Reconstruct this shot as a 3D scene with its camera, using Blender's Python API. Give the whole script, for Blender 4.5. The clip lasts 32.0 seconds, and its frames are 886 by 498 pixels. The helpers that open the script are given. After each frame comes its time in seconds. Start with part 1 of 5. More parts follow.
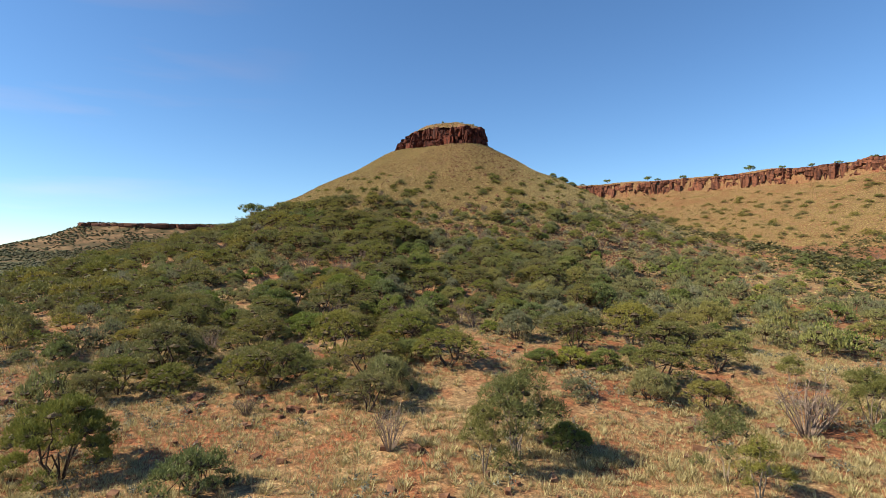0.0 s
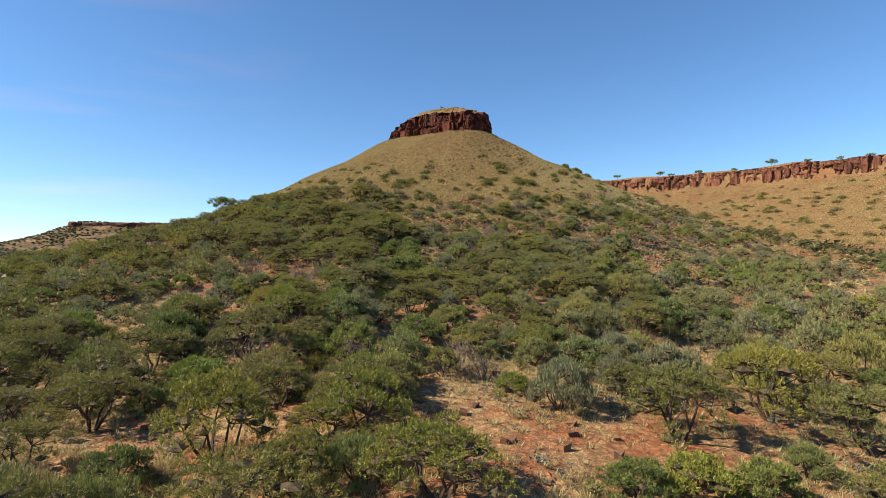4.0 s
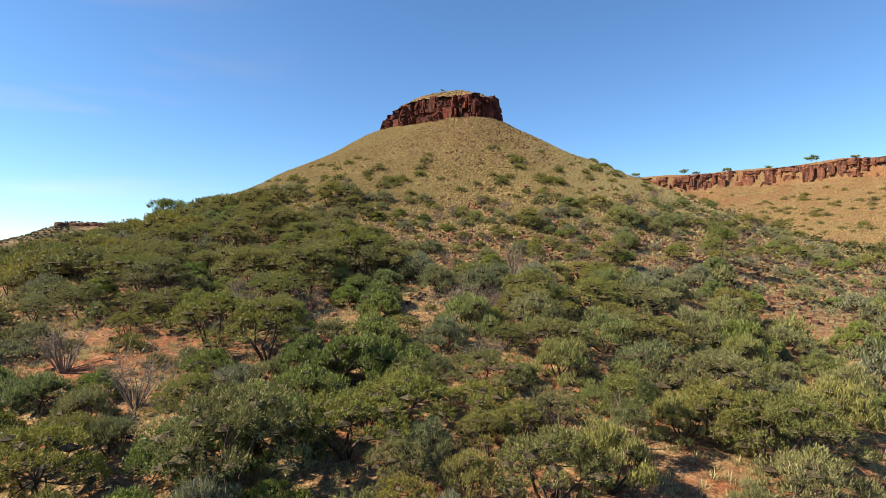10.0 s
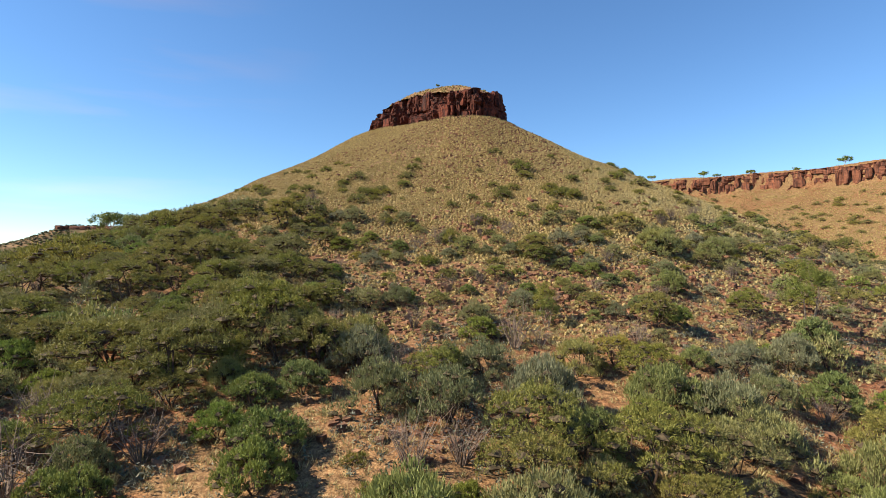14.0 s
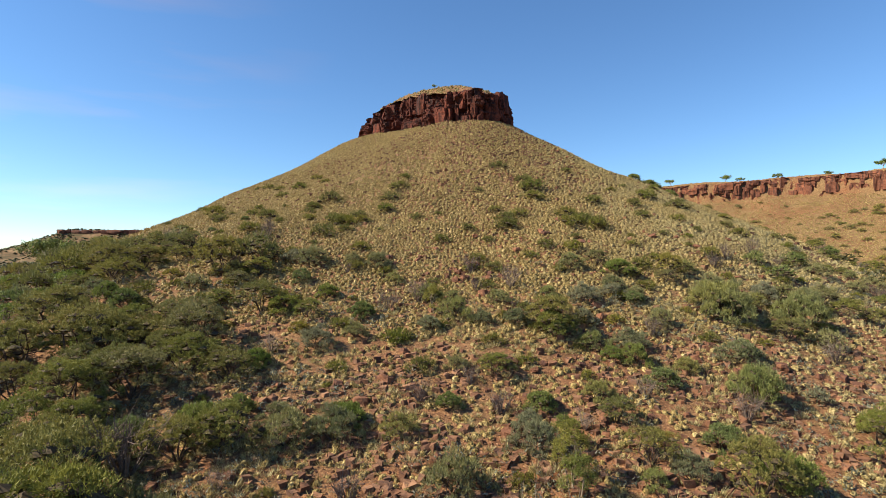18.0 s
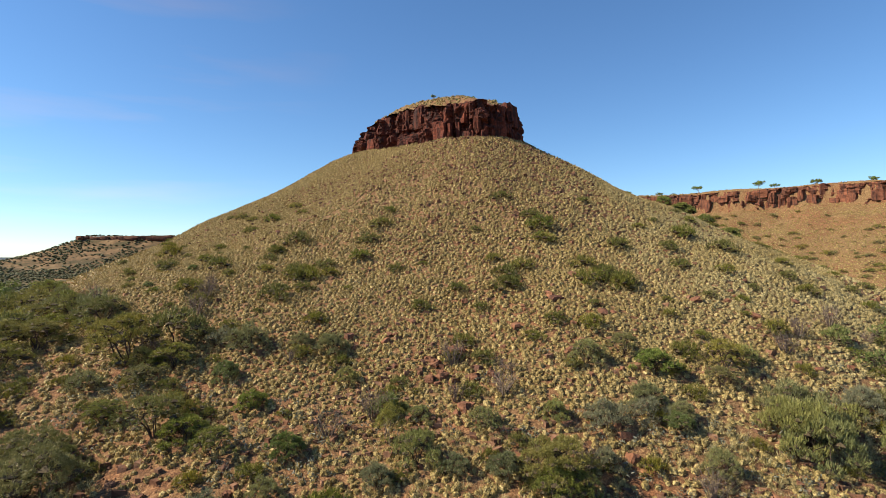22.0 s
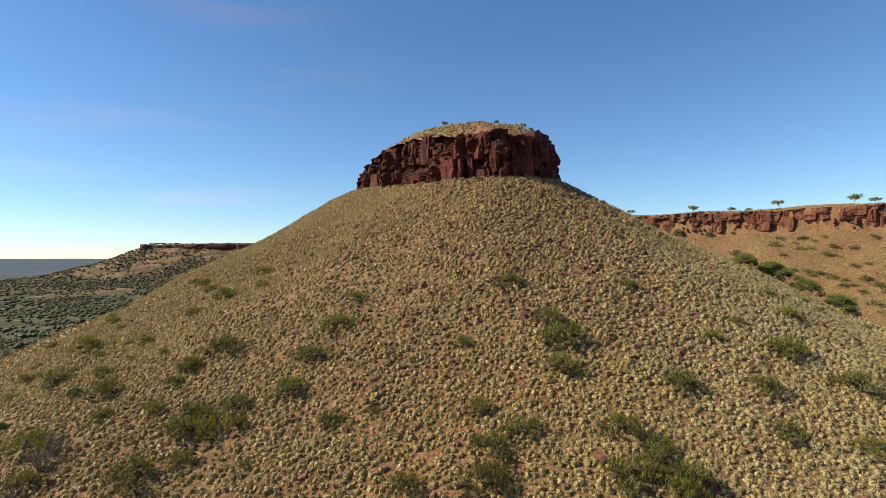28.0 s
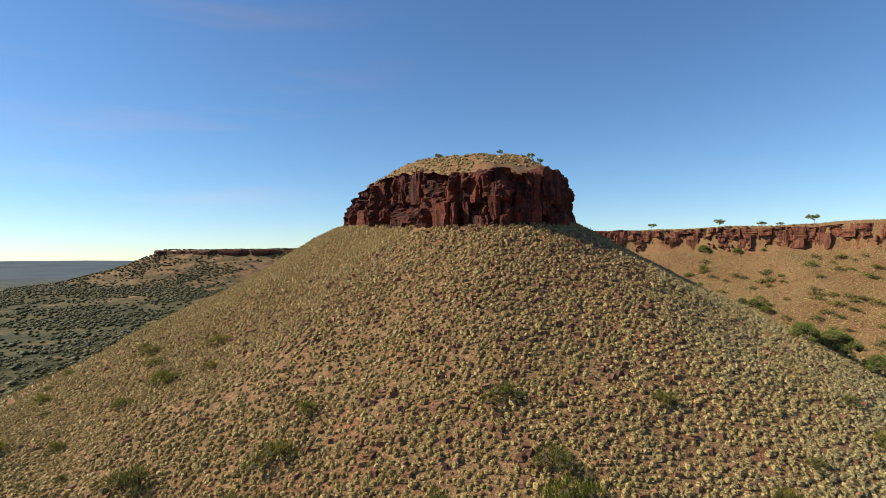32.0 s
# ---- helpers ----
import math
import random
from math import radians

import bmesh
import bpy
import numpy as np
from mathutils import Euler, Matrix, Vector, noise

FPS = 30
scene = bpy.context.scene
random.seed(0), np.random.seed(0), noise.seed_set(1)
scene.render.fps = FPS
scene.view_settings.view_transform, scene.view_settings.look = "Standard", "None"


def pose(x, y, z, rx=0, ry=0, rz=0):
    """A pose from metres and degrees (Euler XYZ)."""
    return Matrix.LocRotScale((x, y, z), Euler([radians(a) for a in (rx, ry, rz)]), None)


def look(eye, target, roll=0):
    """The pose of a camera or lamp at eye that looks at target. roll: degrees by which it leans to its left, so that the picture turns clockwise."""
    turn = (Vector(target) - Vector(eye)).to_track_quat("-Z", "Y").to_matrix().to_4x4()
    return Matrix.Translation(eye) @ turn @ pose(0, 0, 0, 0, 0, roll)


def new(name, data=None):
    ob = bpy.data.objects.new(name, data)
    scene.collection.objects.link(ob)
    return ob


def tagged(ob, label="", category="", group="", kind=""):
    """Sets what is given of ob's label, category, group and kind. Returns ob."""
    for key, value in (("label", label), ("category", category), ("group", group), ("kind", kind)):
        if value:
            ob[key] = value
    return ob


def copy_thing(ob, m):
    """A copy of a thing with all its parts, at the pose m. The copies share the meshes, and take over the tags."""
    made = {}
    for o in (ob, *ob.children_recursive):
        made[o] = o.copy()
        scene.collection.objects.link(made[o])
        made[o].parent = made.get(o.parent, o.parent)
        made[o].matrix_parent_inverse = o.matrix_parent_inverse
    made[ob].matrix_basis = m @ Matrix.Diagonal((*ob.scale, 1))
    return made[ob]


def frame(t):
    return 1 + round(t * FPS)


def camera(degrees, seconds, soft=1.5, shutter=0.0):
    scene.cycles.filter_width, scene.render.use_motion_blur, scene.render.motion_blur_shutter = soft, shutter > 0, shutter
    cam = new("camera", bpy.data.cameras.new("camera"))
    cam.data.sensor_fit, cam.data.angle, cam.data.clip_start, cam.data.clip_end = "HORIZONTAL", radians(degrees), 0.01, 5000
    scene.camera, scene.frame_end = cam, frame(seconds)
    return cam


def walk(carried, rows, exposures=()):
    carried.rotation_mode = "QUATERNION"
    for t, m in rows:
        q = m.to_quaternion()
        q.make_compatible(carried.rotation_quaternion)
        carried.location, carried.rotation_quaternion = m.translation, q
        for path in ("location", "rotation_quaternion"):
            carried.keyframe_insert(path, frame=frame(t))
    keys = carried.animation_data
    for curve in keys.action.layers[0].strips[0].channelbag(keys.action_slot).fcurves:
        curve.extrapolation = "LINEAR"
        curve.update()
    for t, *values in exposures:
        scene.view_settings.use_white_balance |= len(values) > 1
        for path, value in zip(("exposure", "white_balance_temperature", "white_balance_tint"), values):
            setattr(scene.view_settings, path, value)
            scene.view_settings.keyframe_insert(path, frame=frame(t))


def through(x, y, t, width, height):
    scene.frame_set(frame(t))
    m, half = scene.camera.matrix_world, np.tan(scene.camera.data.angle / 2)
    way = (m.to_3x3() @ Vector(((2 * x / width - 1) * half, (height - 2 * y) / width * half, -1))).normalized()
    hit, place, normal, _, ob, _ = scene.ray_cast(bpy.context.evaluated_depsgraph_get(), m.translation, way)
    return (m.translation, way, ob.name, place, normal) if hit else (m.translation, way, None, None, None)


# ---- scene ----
cam = camera(79.9, 32.0, soft=0.85)
METRES, EYE, TILT, LEAN, TURN = 150.0, 9.0, 1.0, 0.0, 0.0
ROWS = [
    (0.0, 0.0, 0.0, 0.0, -0.0, 0.0, -0.0),
    (0.5, 0.0009, 0.0168, -0.0002, 0.01, -0.0, 0.0),
    (1.0, 0.0015, 0.0354, -0.0004, 0.01, 0.01, 0.01),
    (1.5, 0.0017, 0.053, -0.0005, 0.01, -0.0, 0.01),
    (2.0, 0.0022, 0.0727, -0.0006, 0.02, 0.01, 0.01),
    (2.5, 0.0027, 0.0913, -0.0005, 0.05, 0.01, 0.03),
    (3.0, 0.0032, 0.1117, -0.0003, 0.05, 0.02, 0.01),
    (3.5, 0.0039, 0.1308, -0.0001, 0.08, -0.0, 0.03),
    (5.5, 0.0062, 0.2072, 0.0017, 0.13, -0.05, -0.04),
    (6.0, 0.0058, 0.2271, 0.0036, 0.16, -0.05, -0.05),
    (6.5, 0.0052, 0.2453, 0.0057, 0.15, -0.06, -0.05),
    (7.0, 0.004, 0.2648, 0.0085, 0.14, -0.07, -0.08),
    (7.5, 0.0034, 0.2821, 0.0109, 0.15, -0.09, -0.05),
    (8.0, 0.003, 0.3003, 0.0139, 0.19, -0.11, -0.06),
    (8.5, 0.0033, 0.3169, 0.0162, 0.21, -0.1, -0.06),
    (9.0, 0.0039, 0.3344, 0.0191, 0.2, -0.12, -0.05),
    (9.5, 0.0048, 0.3504, 0.022, 0.24, -0.09, -0.05),
    (10.0, 0.0062, 0.3672, 0.0258, 0.26, -0.11, -0.04),
    (10.5, 0.0079, 0.3829, 0.029, 0.28, -0.09, -0.02),
    (11.0, 0.0102, 0.3995, 0.0327, 0.26, -0.13, -0.0),
    (11.5, 0.0127, 0.4148, 0.0357, 0.28, -0.12, -0.01),
    (12.0, 0.0157, 0.4313, 0.0393, 0.28, -0.1, 0.0),
    (12.5, 0.0186, 0.4469, 0.0433, 0.26, -0.09, 0.02),
    (13.0, 0.0218, 0.4638, 0.0474, 0.24, -0.09, 0.03),
    (13.5, 0.0245, 0.4793, 0.0512, 0.69, -0.12, 0.01),
    (14.0, 0.0273, 0.4963, 0.0553, 1.14, -0.09, 0.02),
    (14.5, 0.0295, 0.5119, 0.0594, 1.13, -0.12, -0.0),
    (16.5, 0.037, 0.5752, 0.0774, 1.28, -0.14, 0.1),
    (17.0, 0.0386, 0.5895, 0.0825, 1.3, -0.16, 0.13),
    (17.5, 0.04, 0.6018, 0.0873, 1.61, -0.14, 0.15),
    (18.0, 0.0421, 0.6146, 0.0928, 2.07, -0.15, 0.17),
    (18.5, 0.0442, 0.626, 0.0975, 2.39, -0.15, 0.2),
    (19.0, 0.0464, 0.6383, 0.1033, 2.96, -0.17, 0.24),
    (19.5, 0.0485, 0.6496, 0.1085, 3.48, -0.2, 0.24),
    (20.0, 0.0512, 0.6618, 0.1136, 3.47, -0.21, 0.28),
    (20.5, 0.0538, 0.673, 0.1186, 3.3, -0.22, 0.34),
    (21.0, 0.0571, 0.6859, 0.1247, 3.09, -0.21, 0.39),
    (21.5, 0.0599, 0.6979, 0.1304, 3.4, -0.17, 0.44),
    (22.0, 0.0636, 0.7107, 0.1364, 4.15, -0.18, 0.48),
    (22.5, 0.0666, 0.7226, 0.1421, 4.64, -0.18, 0.51),
    (23.0, 0.0703, 0.7356, 0.1479, 4.69, -0.16, 0.55),
    (23.5, 0.0738, 0.7481, 0.1528, 4.85, -0.12, 0.6),
    (24.0, 0.0781, 0.7613, 0.1583, 5.37, -0.1, 0.58),
    (24.5, 0.0821, 0.7735, 0.1633, 5.79, -0.08, 0.59),
    (25.0, 0.0861, 0.7865, 0.169, 5.92, -0.08, 0.58),
    (25.5, 0.089, 0.7982, 0.1744, 6.02, -0.06, 0.58),
    (27.5, 0.099, 0.8429, 0.1987, 10.17, -0.07, 0.52),
    (28.0, 0.1012, 0.8542, 0.2043, 10.27, -0.06, 0.54),
    (28.5, 0.1032, 0.8643, 0.21, 10.58, -0.05, 0.58),
    (29.0, 0.105, 0.8752, 0.2163, 11.08, -0.06, 0.6),
    (29.5, 0.1068, 0.8853, 0.2221, 11.51, -0.04, 0.62),
    (30.0, 0.1083, 0.8967, 0.2286, 12.01, -0.04, 0.68),
    (30.5, 0.1087, 0.907, 0.2343, 12.16, -0.01, 0.65),
    (31.0, 0.1087, 0.9182, 0.2411, 12.28, 0.0, 0.68),
    (31.5, 0.1084, 0.9287, 0.2475, 12.15, -0.01, 0.66),
    (32.0, 0.1079, 0.9402, 0.2544, 12.03, 0.0, 0.66),
]
walk(cam, [(t, pose(0, 0, EYE, TILT, LEAN, TURN) @ pose(METRES * x, METRES * y, METRES * z, 90 + pitch, roll, yaw)) for t, x, y, z, yaw, pitch, roll in ROWS],
     [(0.0, 0.88), (6.0, 0.98), (11.0, 1.10), (14.0, 1.08), (19.0, 0.96), (25.0, 0.76), (32.0, 0.61)])


# ================= world, sun, light =================
SUN_EL, SUN_FROM = 39.0, (-0.98, -0.19)      # elevation in degrees; horizontal direction towards the sun
world = bpy.data.worlds.new("world")
scene.world = world
world.use_nodes = True
_wn, _wl = world.node_tree.nodes, world.node_tree.links
_sky = _wn.new("ShaderNodeTexSky")
_sky.sky_type = "NISHITA"
_sky.sun_disc = False
_sky.sun_elevation = radians(SUN_EL)
_sky.sun_rotation = math.atan2(SUN_FROM[0], SUN_FROM[1])
_sky.altitude = 600
_sky.air_density, _sky.dust_density, _sky.ozone_density = 1.0, 0.0, 4.8
_wn["Background"].inputs["Strength"].default_value = 0.089
_vivid = _wn.new("ShaderNodeHueSaturation")
_vivid.inputs["Saturation"].default_value = 1.08
_wl.new(_sky.outputs["Color"], _vivid.inputs["Color"])
_clear = _wn.new("ShaderNodeMix")
_clear.data_type, _clear.blend_type = "RGBA", "MULTIPLY"
_clear.inputs[0].default_value = 1.0
_clear.inputs[7].default_value = (0.95, 1.0, 1.02, 1)
_wl.new(_vivid.outputs["Color"], _clear.inputs[6])
# a thin streak of cirrus, low in the north-west
_way = _wn.new("ShaderNodeTexCoord")
_long = _wn.new("ShaderNodeMapping")
_long.inputs["Scale"].default_value = (1.6, 1.6, 13.0)
_wl.new(_way.outputs["Generated"], _long.inputs["Vector"])
_wisp = _wn.new("ShaderNodeTexNoise")
_wisp.inputs["Scale"].default_value, _wisp.inputs["Detail"].default_value = 1.6, 5.0
_wl.new(_long.outputs["Vector"], _wisp.inputs["Vector"])
_spot = _wn.new("ShaderNodeVectorMath")
_spot.operation = "DOT_PRODUCT"
_spot.inputs[1].default_value = (-0.56, 0.75, 0.36)
_wl.new(_way.outputs["Generated"], _spot.inputs[0])
_near = _wn.new("ShaderNodeMapRange")
_near.inputs["From Min"].default_value, _near.inputs["From Max"].default_value = 0.93, 1.0
_wl.new(_spot.outputs["Value"], _near.inputs["Value"])
_thin = _wn.new("ShaderNodeMapRange")
_thin.inputs["From Min"].default_value, _thin.inputs["From Max"].default_value = 0.53, 0.78
_wl.new(_wisp.outputs["Fac"], _thin.inputs["Value"])
_both = _wn.new("ShaderNodeMath")
_both.operation = "MULTIPLY"
_wl.new(_near.outputs["Result"], _both.inputs[0])
_wl.new(_thin.outputs["Result"], _both.inputs[1])
_cloud = _wn.new("ShaderNodeMix")
_cloud.data_type, _cloud.blend_type = "RGBA", "MULTIPLY"
_cloud.inputs[7].default_value = (1.55, 1.05, 0.93, 1)
_wl.new(_both.outputs[0], _cloud.inputs[0])
_wl.new(_clear.outputs[2], _cloud.inputs[6])
_wl.new(_cloud.outputs[2], _wn["Background"].inputs["Color"])
sun_data = bpy.data.lights.new("sun", "SUN")
sun_data.energy, sun_data.angle, sun_data.color = 5.0, radians(0.53), (1.0, 0.89, 0.70)
_h = math.cos(radians(SUN_EL))
_n = math.hypot(*SUN_FROM)
sun_dir = Vector((SUN_FROM[0] / _n * _h, SUN_FROM[1] / _n * _h, math.sin(radians(SUN_EL))))
sun = new("sun", sun_data)
sun.matrix_world = look(sun_dir * 300, (0, 0, 0))


# ================= terrain (numpy) =================
def vnoise(x, y, seed=0):
    """Smooth value noise in -1..1, one cell a unit."""
    x, y = np.asarray(x, float), np.asarray(y, float)
    ix, iy = np.floor(x).astype(np.int64), np.floor(y).astype(np.int64)
    fx, fy = x - ix, y - iy
    fx, fy = fx * fx * (3 - 2 * fx), fy * fy * (3 - 2 * fy)

    def h(a, b):
        n = (a * 374761393 + b * 668265263 + seed * 974634777) & 0x7FFFFFFF
        n = ((n ^ (n >> 13)) * 1274126177) & 0x7FFFFFFF
        n = n ^ (n >> 16)
        return (n & 0xFFFF) / 32767.5 - 1
    a = h(ix, iy) * (1 - fx) + h(ix + 1, iy) * fx
    b = h(ix, iy + 1) * (1 - fx) + h(ix + 1, iy + 1) * fx
    return a * (1 - fy) + b * fy


def fbm(x, y, seed=0, octaves=3):
    return sum(vnoise(np.asarray(x) * 2 ** k + 17.3 * k, np.asarray(y) * 2 ** k - 9.1 * k, seed + k) * 0.5 ** k for k in range(octaves))


def outside(poly, x, y):
    """Distance from a closed polygon, minus inside."""
    x, y = np.asarray(x, float), np.asarray(y, float)
    best, inside = np.full(x.shape, 1e9), np.zeros(x.shape, bool)
    for (ax, ay), (bx, by) in zip(poly, poly[1:] + poly[:1]):
        dx, dy = bx - ax, by - ay
        t = np.clip(((x - ax) * dx + (y - ay) * dy) / (dx * dx + dy * dy), 0, 1)
        best = np.minimum(best, np.hypot(x - ax - t * dx, y - ay - t * dy))
        if ay != by:
            inside ^= ((ay > y) != (by > y)) & (x < dx * (y - ay) / dy + ax)
    return np.where(inside, -best, best)


def curve(pairs, blur):
    """A smooth curve through (s, z) pairs."""
    s = np.arange(-60, 1500, 1.0)
    z = np.interp(s, *zip(*pairs))
    k = np.hanning(blur + 2)
    z = np.convolve(np.pad(z, blur, mode="edge"), k / k.sum(), "same")[blur:-blur]
    return lambda v: np.interp(v, s, z)


def softmax(a, b, k):
    h = np.clip(0.5 + 0.5 * (a - b) / k, 0, 1)
    return b * (1 - h) + a * h + k * h * (1 - h)


CAP = [(-20.5, 228), (-15, 221.5), (-9, 217.5), (-3, 211.5), (3, 205.5), (9, 204), (13.8, 206.3), (17.0, 212), (18.1, 220), (18.4, 232), (14, 243), (5, 250), (-8, 249), (-18, 240)]
MESA = [(420, 60), (330, 150), (265, 225), (228, 272), (190, 325), (165, 352), (125, 372), (72, 392), (10, 412), (-50, 450), (-60, 560), (-20, 900), (1300, 900), (1300, 60)]
FAR_MESA = [(-558, 816), (-430, 850), (-300, 930), (-200, 1050), (-300, 1400), (-760, 1400), (-680, 1120)]
hill_curve = curve([(-30, 54.5), (0, 54.5), (12, 47.0), (23, 39.6), (38, 30.5), (59, 22.7), (70, 18.9), (82, 15.1), (105, 8.3), (129, 2.9), (148, 0.4), (172, -1.7), (260, -3.4), (420, -5), (1500, -8)], 9)
mesa_curve = curve([(-60, 53), (0, 53), (22, 41), (50, 31), (85, 19), (140, 7), (220, 0), (400, -6), (1500, -20)], 13)
far_curve = curve([(-60, 61), (0, 60.5), (45, 43), (110, 22), (200, 9), (300, 2), (450, -6), (1500, -20)], 15)


def ground_z(x, y):
    x, y = np.asarray(x, float), np.asarray(y, float)
    sc = outside(CAP, x, y)
    s = np.maximum(sc, 0)
    wob = 1 + 0.10 * vnoise(x / 45, y / 45, 3) * np.clip(s / 60, 0, 1)
    hill = hill_curve(s * wob) + 0.07 * (np.clip(y, 200, 235) - 212) * np.exp(-s / 25)
    hill = hill + 3.3 * np.exp(-((s - 38) / 26) ** 2) * np.clip((np.abs(x - 4) - 4) / 34, 0, 1)
    plain = -3.2 + 1.2 * fbm(x / 90, y / 90, 11, 2) - 3.0 * np.clip(-x / 500, 0, 1)
    z = softmax(hill, plain, 3.0)
    sm = outside(MESA, x, y)
    sm = sm + 3.5 * vnoise(x / 22, y / 22, 21) + 1.2 * vnoise(x / 7, y / 7, 22)
    z = softmax(z, mesa_curve(np.maximum(sm, 0)) + 2.2 * vnoise(x / 13, y / 13, 23) * np.exp(-np.maximum(sm, 0) / 18), 5.0)
    top = np.clip((-sm + 0.3) / 1.6, 0, 1)
    z = z + top * (62.0 + 1.5 * vnoise(x / 60, y / 60, 5) + 0.8 * vnoise(x / 13, y / 13, 6) - z)
    sf = outside(FAR_MESA, x, y) + 4 * vnoise(x / 60, y / 60, 31)
    z = softmax(z, far_curve(np.maximum(sf, 0)) * (1 + 0.12 * vnoise(x / 40, y / 40, 33)), 6.0)
    top = np.clip(-sf / 8, 0, 1)
    z = z + top * (64.8 + 0.8 * vnoise(x / 70, y / 70, 35) - z)
    # low ranges on the horizon
    r = np.hypot(x, y)
    z = z + np.clip((r - 2300) / 2000, 0, 1) ** 1.5 * (52 + 9 * fbm(x / 900, y / 900, 41, 3))
    near = np.exp(-(r / 500) ** 2)
    z = z + near * (0.45 * vnoise(x / 9, y / 9, 51) + 0.16 * vnoise(x / 3.1, y / 3.1, 52)) * np.clip(sc / 4, 0, 1)
    return z


# ================= materials =================
def material(name, rough=0.8):
    m = bpy.data.materials.new(name)
    m.use_nodes = True
    nt = m.node_tree
    bsdf = nt.nodes["Principled BSDF"]
    bsdf.inputs["Roughness"].default_value = rough
    bsdf.inputs["Specular IOR Level"].default_value = 0.25
    return m, nt, bsdf


def link(nt, a, b):
    nt.links.new(a, b)


def tex_noise(nt, scale, detail=4.0, rough=0.6, vec=None):
    n = nt.nodes.new("ShaderNodeTexNoise")
    n.inputs["Scale"].default_value, n.inputs["Detail"].default_value, n.inputs["Roughness"].default_value = scale, detail, rough
    if vec is None:
        vec = nt.nodes.new("ShaderNodeNewGeometry").outputs["Position"]
    link(nt, vec, n.inputs["Vector"])
    return n.outputs["Fac"]


def ramp(nt, fac, *stops):
    r = nt.nodes.new("ShaderNodeValToRGB")
    e = r.color_ramp.elements
    while len(e) < len(stops):
        e.new(0.5)
    for k, (p, c) in zip(e, stops):
        k.position, k.color = p, (*(c if isinstance(c, tuple) else (c, c, c)), 1)
    link(nt, fac, r.inputs["Fac"])
    return r.outputs["Color"]


def mix(nt, fac, a, b, mode="MIX"):
    m = nt.nodes.new("ShaderNodeMix")
    m.data_type, m.blend_type = "RGBA", mode
    for sock, v in ((m.inputs[0], fac), (m.inputs[6], a), (m.inputs[7], b)):
        if isinstance(v, (int, float)):
            sock.default_value = v
        elif isinstance(v, tuple):
            sock.default_value = (*v, 1)
        else:
            link(nt, v, sock)
    return m.outputs[2]


def bump(nt, bsdf, height, strength, distance):
    b = nt.nodes.new("ShaderNodeBump")
    b.inputs["Strength"].default_value, b.inputs["Distance"].default_value = strength, distance
    link(nt, height, b.inputs["Height"])
    link(nt, b.outputs["Normal"], bsdf.inputs["Normal"])


